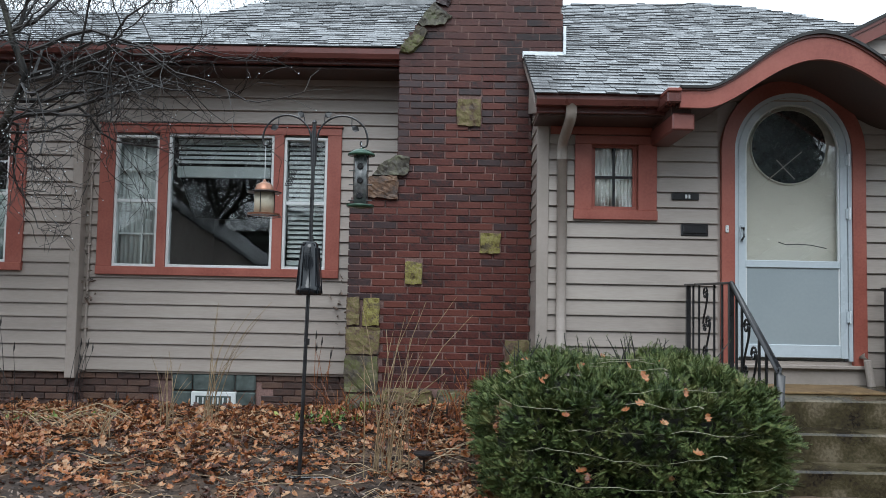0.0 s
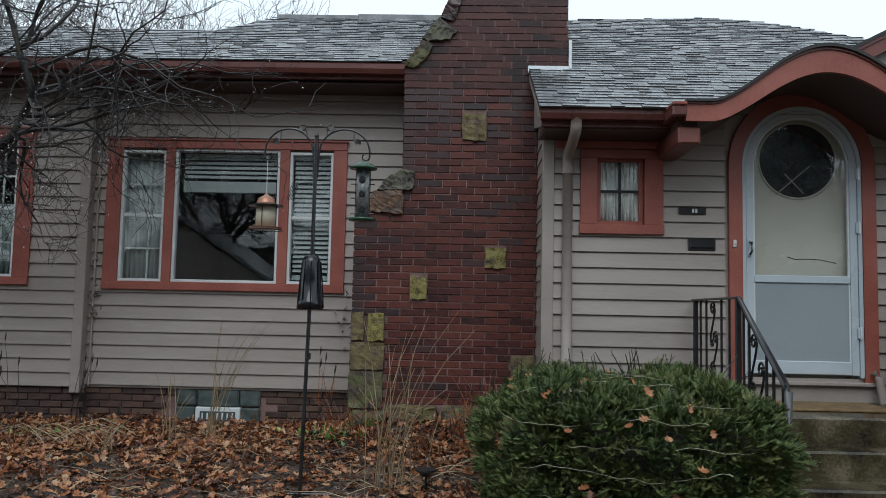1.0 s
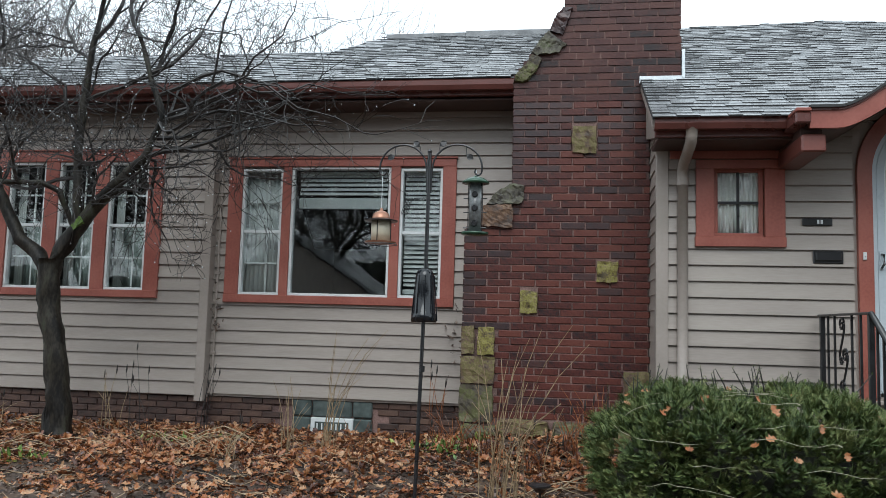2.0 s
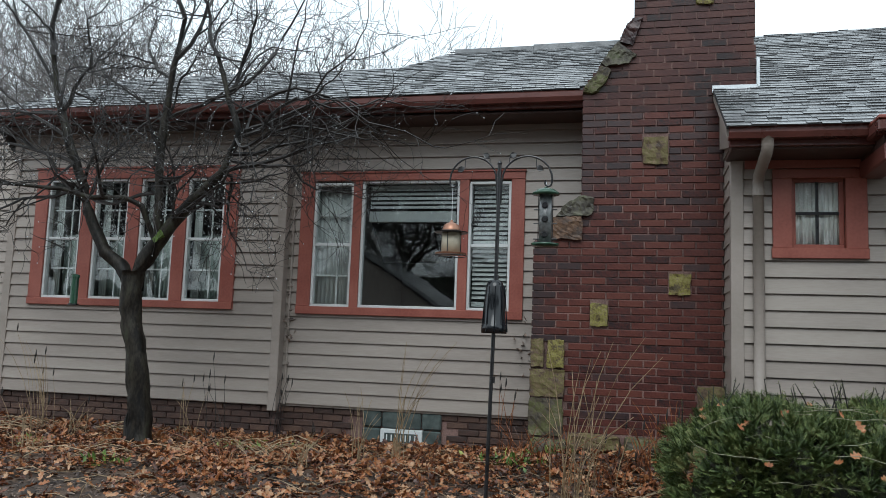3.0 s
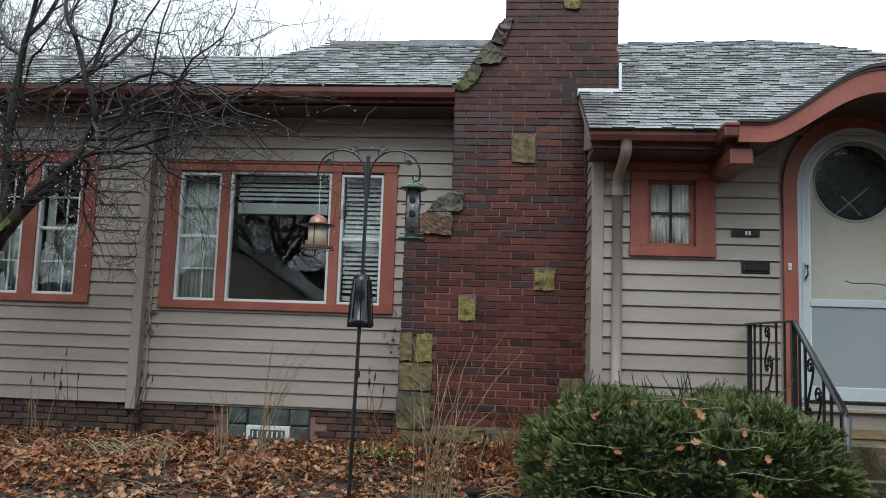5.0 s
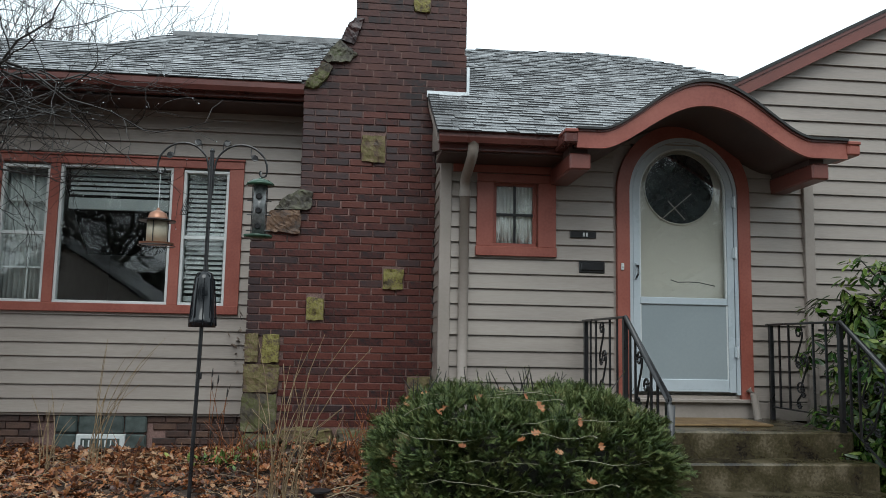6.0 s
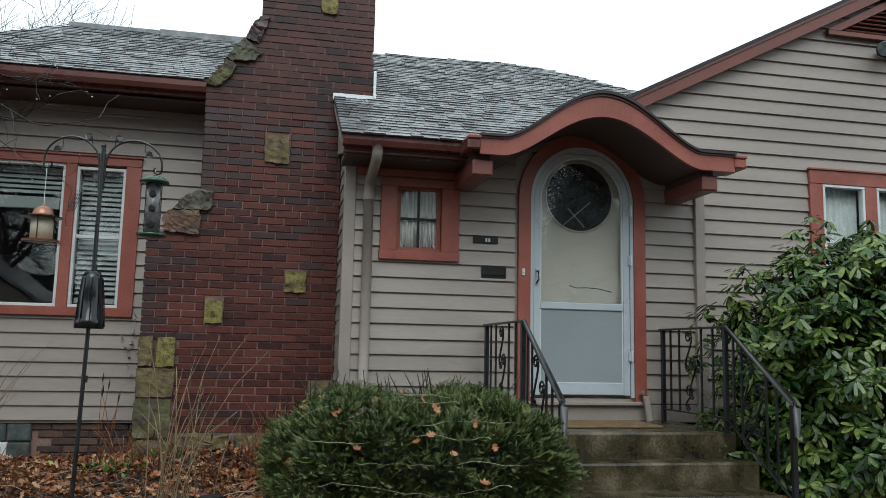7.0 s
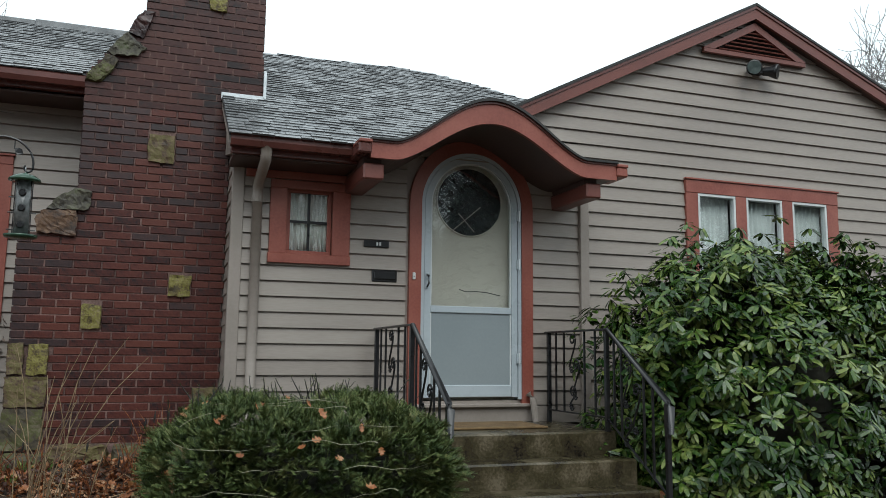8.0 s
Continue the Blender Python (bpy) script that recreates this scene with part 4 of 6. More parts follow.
for z in (0.82, 1.66, 2.10):
    part("hinge", box(3.475, 3.52, W2Y - 0.04, W2Y - 0.025, z, z + 0.09, 0.004), M_DOOR, door)
    part("hinge_pin", tube([(3.50, W2Y - 0.045, z - 0.005), (3.50, W2Y - 0.045, z + 0.095)], 0.007, 8), M_FLASH, door)

# ---- small things on the entry wall ----
M_BLACK = mat("black_enamel", [(0.012, 0.012, 0.013), (0.022, 0.022, 0.024)], 0.3, scale=5, fine=50, bump=0.05)
plate = thing("number_plate", (2.175, W2Y, 1.8), "small black number plate with pale marks", "sign")
part("plate", box(2.065, 2.285, W2Y - 0.03, W2Y - 0.018, 1.793, 1.85, 0.003), M_BLACK, plate)
for x in (2.172, 2.198):
    part("mark", box(x, x + 0.016, W2Y - 0.033, W2Y - 0.03, 1.806, 1.838), M_WHITE, plate, "pale bar")
slot = thing("mail_slot", (2.25, W2Y, 1.5), "black metal mail slot in the siding", "mail slot")
part("surround", box(2.14, 2.36, W2Y - 0.032, W2Y - 0.014, 1.50, 1.60, 0.006), M_BLACK, slot)
part("flap", box(2.155, 2.345, W2Y - 0.045, W2Y - 0.032, 1.52, 1.585, 0.006), M_BLACK, slot)
bell = thing("doorbell", (2.505, W2Y, 1.55), "small white doorbell on the red casing", "doorbell")
part("body", box(2.493, 2.518, W2Y - 0.06, W2Y - 0.045, 1.53, 1.59, 0.004), M_WHITE, bell)
part("button", lathe([(0.006, 0), (0.006, 0.004)], (0, 0, 0), 10), M_BLIND, bell).matrix_basis = Matrix.Translation((2.5055, W2Y - 0.06, 1.555)) @ Matrix.Rotation(radians(90), 4, "X")

# ---- steps ----
steps = thing("front_steps", (3.0, -2.2, -0.5), "wet mossy concrete front steps with a landing", "steps")
EDGES = [(-2.25, 0.32), (-2.53, 0.14), (-2.81, -0.04), (-3.09, -0.22), (-3.37, -0.40)]
for k, (ye, zt) in enumerate(EDGES):
    back = W2Y + 0.01 if k == 0 else EDGES[k - 1][0] + 0.02
    bm = box(2.10, 3.86, ye, back, -1.0, zt, 0.014)
    part("landing" if k == 0 else "step", bm, M_CONC, steps)
doormat = tagged(part("doormat", box(2.62, 3.42, -1.95, -1.42, 0.321, 0.34, 0.006), M_MAT), "worn brown coir doormat on the landing", "doormat")

# ---- wrought iron railings ----
def s_scroll(x, y, zt, zb, r=0.052):
    """A flat bar curled at the top, swept down and curled back at the foot."""
    pts = []
    for k in range(22):
        a, q = 2 * math.pi * 1.35 * (1 - k / 21), 0.012 + (r - 0.012) * k / 21
        pts.append((x, y - q * math.cos(a), zt - r + q * math.sin(a)))
    a, b = pts[-1], (x, y + r, zb + 0.045)
    for u in np.linspace(0.1, 1.0, 10):
        w = smooth01(u)
        pts.append((x, a[1] + (b[1] - a[1]) * w, a[2] + (b[2] - a[2]) * u))
    for k in range(1, 18):
        a, q = math.pi + 2 * math.pi * 1.15 * k / 17, 0.034 - 0.024 * k / 17
        pts.append((x, y + r - 0.034 - q * -math.cos(a), zb + 0.045 + q * math.sin(a)))
    return pts


def railing(x, label):
    r = thing("stair_railing", (x, -2.3, 0.3), label, "railing", "front step railings")
    ya, yb, yc = -1.30, -2.30, -3.10
    za, zc = 1.092, 0.575
    part("handrail", box(x - 0.02, x + 0.02, yb - 0.01, ya + 0.04, za, za + 0.016, 0.004), M_IRON, r)
    bm = tube([(x, yb, za + 0.006), (x, yc + 0.02, zc + 0.012), (x, yc - 0.012, zc - 0.02), (x, yc - 0.006, zc - 0.2)], [0.019, 0.021, 0.025, 0.02], 10)
    part("sloping_handrail", bm, M_IRON, r, smooth=True)
    part("bottom_rail", box(x - 0.012, x + 0.012, yb, ya, 0.42, 0.432), M_IRON, r)
    part("sloping_bottom_rail", tube([(x, yb, 0.42), (x, yc, -0.06)], 0.009, 6), M_IRON, r)
    for y, z0, z1 in ((ya - 0.02, 0.32, za), (yb + 0.005, 0.32, za), (yc + 0.03, -0.40, zc)):
        part("post", box(x - 0.017, x + 0.017, y - 0.017, y + 0.017, z0, z1, 0.003), M_IRON, r)
    for y in (-1.455, -1.60, -1.95, -2.12):
        part("picket", box(x - 0.007, x + 0.007, y - 0.007, y + 0.007, 0.43, za), M_IRON, r)
    for y in (-2.40, -2.50, -2.79, -2.90):
        u = (yb - y) / (yb - yc)
        part("picket", box(x - 0.007, x + 0.007, y - 0.007, y + 0.007, 0.42 - 0.48 * u, za - (za - zc) * u), M_IRON, r)
    for y, zt, zb in ((-1.75, za - 0.01, 0.74), (-1.81, 0.87, 0.52), (-1.75, 0.65, 0.43), (-2.58, 0.87, 0.50), (-2.70, 0.70, 0.32), (-2.58, 0.45, 0.22)):
        part("scroll", tube(s_scroll(x, y, zt, zb), 0.008, 6), M_IRON, r)
    return r


rail_a = railing(2.17, "black wrought iron railing beside the clipped yew")
rail_b = copy_thing(rail_a, Matrix.Translation((3.75, -2.3, 0.3)))
tagged(rail_b, "black wrought iron railing half buried in rhododendron")
tagged(part("drain_stub", tube([(3.62, -1.32, 0.32), (3.60, -1.30, 0.52), (3.57, -1.27, 0.56)], 0.03, 10), M_TAUPE), "short grey drain pipe stub on the landing", "pipe")

# ---- glass block basement window ----
bwin = tagged(thing("window_5", (-2.0, 0.05, -0.15), "", ""), "glass block basement window with a white vent", "window", kind="structure")
for i in range(4):
    for j in range(2):
        x0, z0 = -2.40 + 0.205 * i, -0.15 + 0.165 * j
        if j == 0 and i in (1, 2):
            continue
        part("glass_block", box(x0 + 0.005, x0 + 0.2, -0.0, 0.06, z0 + 0.005, z0 + 0.16, 0.014), M_GBLOCK, bwin)
part("vent_frame", box(-2.195, -1.765, -0.022, 0.05, -0.145, 0.012, 0.006), M_WHITE, bwin)
part("vent_pane", box(-2.15, -1.81, -0.027, -0.02, -0.115, -0.025), M_GBLOCK, bwin)
for k in range(7):
    part("vent_bar", box(-2.13 + k * 0.048, -2.118 + k * 0.048, -0.032, -0.027, -0.10, -0.04), M_WHITE, bwin)

# ---- conduit on the wall ----
cond = thing("conduit", (-3.24, -0.03, 0.2), "thin grey conduit running up the siding", "conduit")
part("pipe", tube([(-3.235, -0.03, 0.2), (-3.235, -0.03, 2.95)], 0.012, 8), M_TAUPE, cond)
for z in (0.6, 1.4, 2.2):
    part("strap", box(-3.26, -3.21, -0.045, -0.012, z, z + 0.02), M_TAUPE, cond)

# ---- plants and loose things ----
M_YEW = mat("dark_yew_needles", [(0.02, 0.034, 0.012), (0.052, 0.078, 0.024), (0.098, 0.13, 0.04), (0.18, 0.19, 0.075)], 0.5, scale=7, fine=30, bump=0, island=0.16, spec=0.22)
# near-black base puts the shade inside both shrubs into the colour
M_YEWCORE = mat("shrub_shade_core", [(0.012, 0.014, 0.008), (0.022, 0.022, 0.012)], 0.9, scale=6, fine=40, bump=0.5)
M_RHODO = mat("glossy_rhododendron_leaf", [(0.011, 0.033, 0.006), (0.03, 0.068, 0.011), (0.068, 0.118, 0.02), (0.175, 0.22, 0.055)], 0.25, scale=3, fine=30, bump=0.05, island=0.24, spec=0.4)
M_LITTER = mat("wet_fallen_leaves", [(0.05, 0.018, 0.010), (0.13, 0.042, 0.016), (0.23, 0.075, 0.022), (0.30, 0.12, 0.042), (0.36, 0.21, 0.115)], 0.45, scale=5, fine=50, bump=0.2, island=0.34)
M_STRAW = mat("dry_straw_stalk", [(0.14, 0.09, 0.05), (0.25, 0.18, 0.10), (0.36, 0.28, 0.18)], 0.6, scale=5, fine=40, bump=0.1, island=0.2)
M_BARK = mat("wet_dark_bark", [(0.004, 0.0036, 0.003), (0.012, 0.010, 0.008), (0.028, 0.024, 0.018), (0.038, 0.04, 0.026)], 0.5, scale=11, fine=60, bump=1.0, stretch=(1, 1, 0.35), spec=0.2)
M_TWIG = mat("dark_twig", [(0.010, 0.0085, 0.008), (0.026, 0.022, 0.02)], 0.5, scale=8, fine=40, bump=0.2)
# bark paled and greyed: distance haze put into the base colour
M_FAR = mat("haze_paled_bark", [(0.0945, 0.0837, 0.0783), (0.162, 0.1485, 0.1418)], 0.7, scale=3, fine=20, bump=0.2)
M_MOSS = mat("green_moss", [(0.06, 0.10, 0.02), (0.12, 0.20, 0.04)], 0.8, scale=12, fine=60, bump=0.6)
M_WEED = mat("green_weed", [(0.05, 0.10, 0.02), (0.14, 0.22, 0.05), (0.30, 0.30, 0.07)], 0.5, scale=5, fine=30, bump=0.1, island=0.25)
M_WIRE = mat("pale_wire", [(0.24, 0.225, 0.15), (0.32, 0.30, 0.21)], 0.5, scale=5, fine=30, bump=0)
# opaque pale base stands in for the sky's glint in water drops
M_DROP = mat("pale_drop_glint", [(0.62, 0.66, 0.7), (0.75, 0.8, 0.84)], 0.06, scale=5, fine=30, bump=0)
M_CHIP = mat("bark_mulch_chip", [(0.018, 0.013, 0.012), (0.06, 0.04, 0.032), (0.13, 0.09, 0.07), (0.22, 0.165, 0.13)], 0.6, scale=5, fine=30, bump=0.2, island=0.3)
M_COPPER = mat("copper_roof", [(0.256, 0.12, 0.072), (0.36, 0.192, 0.128)], 0.35, metal=0.6, scale=6, fine=40, bump=0.05)
M_SEED = mat("cloudy_seed_tube", [(0.40, 0.36, 0.27), (0.52, 0.47, 0.36)], 0.35, scale=4, fine=120, bump=0.1)
M_GREEN = mat("green_enamel", [(0.014, 0.042, 0.0245), (0.035, 0.091, 0.056)], 0.25, scale=5, fine=40, bump=0.05)
M_TUBE = mat("smoky_tube", [(0.05, 0.055, 0.055), (0.16, 0.165, 0.165)], 0.15, scale=10, fine=40, bump=0.05)
rng = np.random.default_rng(7)


def leaf_mesh(name, centers, dirs, ups, length, width, outline, material, fold=0.0):
    """Many small leaves in one mesh. outline: (along, across, lift) round one leaf."""
    o = np.array(outline, float)
    d = dirs / (np.linalg.norm(dirs, axis=1, keepdims=True) + 1e-9)
    s = np.cross(d, ups)
    s /= np.linalg.norm(s, axis=1, keepdims=True) + 1e-9
    u = np.cross(s, d)
    L, W = np.asarray(length).reshape(-1, 1, 1), np.asarray(width).reshape(-1, 1, 1)
    v = centers[:, None] + d[:, None] * o[None, :, 0:1] * L + s[:, None] * o[None, :, 1:2] * W + u[:, None] * o[None, :, 2:3] * L
    n, k = len(centers), len(o)
    me = bpy.data.meshes.new(name)
    me.from_pydata(v.reshape(-1, 3).tolist(), [], np.arange(n * k).reshape(n, k).tolist())
    me.materials.append(material)
    return me


def rand_dirs(n):
    v = rng.normal(size=(n, 3))
    return v / np.linalg.norm(v, axis=1, keepdims=True)


LANCE = ((0, -0.06, 0), (0.3, -0.45, 0.03), (0.65, -0.5, 0.02), (1, 0, -0.08), (0.65, 0.5, 0.02), (0.3, 0.45, 0.03))
OBLONG = ((0, -0.07, 0), (0.22, -0.4, 0.02), (0.55, -0.5, 0.03), (0.85, -0.36, -0.01), (1, 0, -0.06), (0.85, 0.36, -0.01), (0.55, 0.5, 0.03), (0.22, 0.4, 0.02))
NEEDLE = ((0, -0.5, 0), (1, -0.3, 0.05), (1.0, 0.3, 0.05), (0, 0.5, 0))
OAK = ((0, -0.05, 0), (0.15, -0.3, 0.1), (0.3, -0.18, 0.03), (0.45, -0.5, 0.14), (0.6, -0.25, 0.02), (0.8, -0.38, 0.12), (1, 0, 0.1), (0.8, 0.38, 0.1), (0.62, 0.22, 0), (0.45, 0.5, 0.16), (0.3, 0.2, 0.03), (0.15, 0.3, 0.08))

# clipped yew
yew = thing("yew_bush", (1.35, -2.6, ground_z(1.35, -2.6)), "dark green clipped yew bush strung with wires", "bush")
YC, YH = np.array((1.33, -2.62, 0.0)), np.array((0.85, 0.86, 0.555))


def yew_height(x, y):
    u, v = min(0.999, abs(x - YC[0]) / YH[0]), min(0.999, abs(y - YC[1]) / YH[1])
    return YC[2] + YH[2] * max(0.0, 1 - u ** 4 - v ** 4) ** 0.25


def yew_front(x, z):
    u, w = min(0.999, abs(x - YC[0]) / YH[0]), min(0.999, abs(z - YC[2]) / YH[2])
    return YC[1] - YH[1] * max(0.0, 1 - u ** 4 - w ** 4) ** 0.25


def yew_surface(a, b, grow=1.0):
    """A point on the rounded block: a round about, b up (-1 to 1)."""
    c = np.stack([np.cos(a) * np.sqrt(1 - b * b), np.sin(a) * np.sqrt(1 - b * b), b], -1)
    p = np.sign(c) * np.abs(c) ** 0.5
    w = 1 + 0.07 * np.sin(3 * a + 4 * b) + 0.05 * np.sin(7 * a - 5 * b) + 0.03 * np.sin(13 * a + 9 * b)
    return YC + p * YH * (grow * w)[..., None], c


ua, ub = np.meshgrid(np.linspace(0, 2 * math.pi, 41), np.linspace(-0.98, 0.98, 21))
# solid dark core added behind the needles as their inner shade
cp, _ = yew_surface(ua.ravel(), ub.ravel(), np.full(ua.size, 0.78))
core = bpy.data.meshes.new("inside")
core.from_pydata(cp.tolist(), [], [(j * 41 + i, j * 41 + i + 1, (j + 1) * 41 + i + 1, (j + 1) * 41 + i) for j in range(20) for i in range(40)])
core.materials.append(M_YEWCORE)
part("inside", core, None, yew, "dark core standing in for shade inside the yew")
NC, NP = 4700, 6
q = rng.uniform(-1, 1, (NC, 3))
face = rng.choice(4, NC, p=(0.42, 0.32, 0.13, 0.13))
for k, (axis, side) in enumerate(((1, -1), (2, 1), (0, -1), (0, 1))):
    q[face == k, axis] = side
q[:, 2] = np.maximum(q[:, 2], -0.85)
q /= (np.abs(q) ** 4).sum(1, keepdims=True) ** 0.25
wob = 1 + 0.05 * np.sin(q[:, 0] * 7 + q[:, 2] * 5) + 0.04 * np.sin(q[:, 0] * 13 - q[:, 1] * 11 + 2) + 0.03 * np.sin(q[:, 2] * 17 + q[:, 0] * 9)
p = YC + q * YH * (wob * rng.uniform(0.9, 1.01, NC))[:, None]
nrm = np.sign(q) * np.abs(q) ** 3
way = nrm * 0.8 + rand_dirs(NC) * 0.35 + np.array((0, 0, 0.35))
NS = NC * NP
p, way = np.repeat(p, NP, 0), np.repeat(way / np.linalg.norm(way, axis=1, keepdims=True), NP, 0)
sp = way + rand_dirs(NS) * 0.62
sp /= np.linalg.norm(sp, axis=1, keepdims=True)
K = 16
t = np.tile(np.linspace(0.1, 1, K), NS)
base, dr = np.repeat(p, K, 0), np.repeat(sp, K, 0)
flat = np.repeat(rand_dirs(NS) + np.array((0, 0, 1.2)), K, 0)
side = np.cross(dr, flat)
side /= np.linalg.norm(side, axis=1, keepdims=True)
side *= np.where(np.arange(NS * K) % 2 == 0, 1, -1)[:, None]
ln = np.repeat(rng.uniform(0.045, 0.09, NS), K)
cen = base + dr * (t * ln)[:, None]
part("foliage", leaf_mesh("foliage", cen, side + dr * 0.7 + rand_dirs(NS * K) * 0.12, flat, rng.uniform(0.012, 0.019, NS * K) * (1.15 - 0.45 * t), rng.uniform(0.0038, 0.0055, NS * K), NEEDLE, M_YEW), None, yew, kind="stuff")
bm = bmesh.new()
tufts = []
for k in range(85):
    x, y = rng.uniform(0.55, 2.15), rng.uniform(-2.7, -1.8)
    z = yew_height(x, y) - 0.03
    h = rng.uniform(0.08, 0.24)
    dx = rng.normal() * 0.08
    pts = [Vector((x, y, z)), Vector((x + dx * 0.4, y, z + h * 0.5)), Vector((x + dx, y + rng.uniform(-0.03, 0.03), z + h))]
    tube(pts, [0.005, 0.0042, 0.002], 4, bm)
    for u in np.linspace(0.2, 1, 14):
        tufts.append(tuple(pts[0].lerp(pts[1], u * 2) if u < 0.5 else pts[1].lerp(pts[2], u * 2 - 1)))
part("upright_growth", bm, M_TWIG, yew, "bare upright shoots", kind="stuff")
tufts = np.array(tufts)
part("needle_growth", leaf_mesh("needle_growth", tufts, rand_dirs(len(tufts)) + np.array((0, 0, 0.7)), rand_dirs(len(tufts)), rng.uniform(0.012, 0.02, len(tufts)), np.full(len(tufts), 0.005), NEEDLE, M_YEW), None, yew, kind="stuff")

# string-light wires draped over the yew
WIRES = [("top", -2.1, 0.7, 1.5), ("top", -2.4, 1.1, 2.0), ("top", -2.7, 0.6, 1.6), ("top", -2.95, 1.0, 2.05), ("top", -3.12, 0.6, 1.5),
         ("front", 0.50, 0.8, 2.0), ("front", 0.40, 0.55, 1.6), ("front", 0.29, 0.9, 2.1), ("front", 0.15, 0.55, 1.7), ("front", 0.0, 0.6, 2.1), ("front", -0.18, 0.6, 1.9)]
for k, (where, lev, x0, x1) in enumerate(WIRES):
    pts = []
    for x in np.linspace(x0, x1, 44):
        wig = 0.06 * noise.noise((x * 2.6, k * 3.7, 0)) + 0.02 * noise.noise((x * 11, k * 3.1, 4))
        if where == "top":
            y, z = lev + wig, yew_height(x, lev) + 0.045 + 0.4 * wig
        else:
            z = lev + wig
            y = yew_front(x, z) - 0.055
        pts.append((x, y, z))
    w = thing("string_light", pts[0], "thin pale string-light wire draped over the yew", "wire", "string lights on the yew")
    part("wire", tube(pts, 0.0015, 4), M_WIRE, w)
    part("socket", tube([pts[-1], (pts[-1][0] + 0.02, pts[-1][1], pts[-1][2] - 0.01)], 0.004, 6), M_WIRE, w)
for k in range(26):
    x, y = rng.uniform(0.6, 2.0), rng.uniform(-3.45, -2.3)
    z = yew_height(x, y) + 0.05
    if k % 2:
        z = rng.uniform(-0.15, 0.45)
        y = yew_front(x, z) - 0.03
    c = np.array([[x, y - 0.02, z]])
    me = leaf_mesh("oak_leaf", c, np.array([[rng.normal(), rng.normal() * 0.5 - 0.3, rng.normal() * 0.4]]), np.array([[0, -0.6, 0.8]]), [rng.uniform(0.04, 0.075)], [rng.uniform(0.035, 0.06)], OAK, M_LITTER)
    tagged(part("fallen_leaf", me, None), "curled brown oak leaf caught in the yew", "leaf", "leaves on the yew")

def bmesh_ball(c, h):
    bm = bmesh.new()
    bmesh.ops.create_icosphere(bm, subdivisions=3, radius=1, matrix=Matrix.Translation(tuple(c)) @ Matrix.Diagonal((*h, 1)))
    for v in bm.verts:
        v.co += noise.noise_vector(v.co * 4) * 0.06
    return bm


# rhododendron
rho = thing("rhododendron", (5.4, -2.1, ground_z(5.4, -2.1)), "large glossy green rhododendron beside the steps", "shrub")
RC, RH = np.array((5.35, -2.15, 0.55)), np.array((1.62, 0.95, 1.28))
ua, ub = np.meshgrid(np.linspace(0, 2 * math.pi, 41), np.linspace(-0.98, 0.98, 21))


def rho_surface(a, b, grow):
    c = np.stack([np.cos(a) * np.sqrt(1 - b * b), np.sin(a) * np.sqrt(1 - b * b), b], -1)
    p = np.sign(c) * np.abs(c) ** 0.8
    w = 1 + 0.09 * np.sin(3 * a + 2 * b + 1) + 0.07 * np.sin(6 * a - 7 * b) + 0.05 * np.sin(11 * a + 8 * b)
    return RC + p * RH * (grow * w)[..., None], c


# dark core added as the shade between the leaf whorls
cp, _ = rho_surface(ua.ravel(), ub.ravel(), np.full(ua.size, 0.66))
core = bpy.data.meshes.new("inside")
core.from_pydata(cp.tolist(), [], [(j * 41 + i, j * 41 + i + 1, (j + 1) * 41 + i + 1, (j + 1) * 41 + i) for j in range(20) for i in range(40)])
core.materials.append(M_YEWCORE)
part("inside", core, None, rho, "dark core standing in for shade among the leaves")
NW = 2500
a, b = rng.uniform(math.pi * 0.85, math.pi * 2.15, NW), 1 - 1.8 * rng.random(NW) ** 1.35
p, nrm = rho_surface(a, b, rng.uniform(0.74, 1.04, NW))
NL = 130
la, lb = rng.uniform(math.pi * 0.8, math.pi * 2.0, NL), rng.uniform(-0.8, 1, NL)
lc = np.stack([np.cos(la) * np.sqrt(1 - lb * lb), np.sin(la) * np.sqrt(1 - lb * lb), lb], -1)
LC, LH = np.array((4.42, -2.3, 0.25)), np.array((0.48, 0.5, 0.62))
p = np.concatenate([p, LC + lc * LH * rng.uniform(0.78, 1.05, NL)[:, None]])
nrm = np.concatenate([nrm, lc])
NW += NL
# second dark core, for the shade in the low lobe
part("inside", bmesh_ball(LC, LH * 0.7), M_YEWCORE, rho, "dark core standing in for shade among the leaves")
ax = nrm * 0.7 + np.array((0, -0.1, 0.75)) + rand_dirs(NW) * 0.25
ax /= np.linalg.norm(ax, axis=1, keepdims=True)
K = 9
e1 = np.cross(ax, rand_dirs(NW))
e1 /= np.linalg.norm(e1, axis=1, keepdims=True)
e2 = np.cross(ax, e1)
ang = (np.arange(K) * 2.4)[None] + rng.uniform(0, 6, NW)[:, None] + rng.normal(0, 0.2, (NW, K))
out = e1[:, None] * np.cos(ang)[..., None] + e2[:, None] * np.sin(ang)[..., None]
droop = rng.uniform(-0.75, 0.35, (NW, 1, 1)) + rng.normal(0, 0.2, (NW, K, 1))
d = out + ax[:, None] * droop + np.array((0, 0, -0.25))
cen = np.repeat(p, K, 0) + out.reshape(-1, 3) * 0.012 + (ax[:, None] * rng.uniform(-0.02, 0.02, (NW, K, 1))).reshape(-1, 3)
ups = np.repeat(ax, K, 0) + rand_dirs(NW * K) * 0.25
part("foliage", leaf_mesh("foliage", cen, d.reshape(-1, 3), ups, rng.uniform(0.075, 0.125, NW * K), rng.uniform(0.028, 0.04, NW * K), OBLONG, M_RHODO), None, rho, kind="stuff")
bm = bmesh.new()
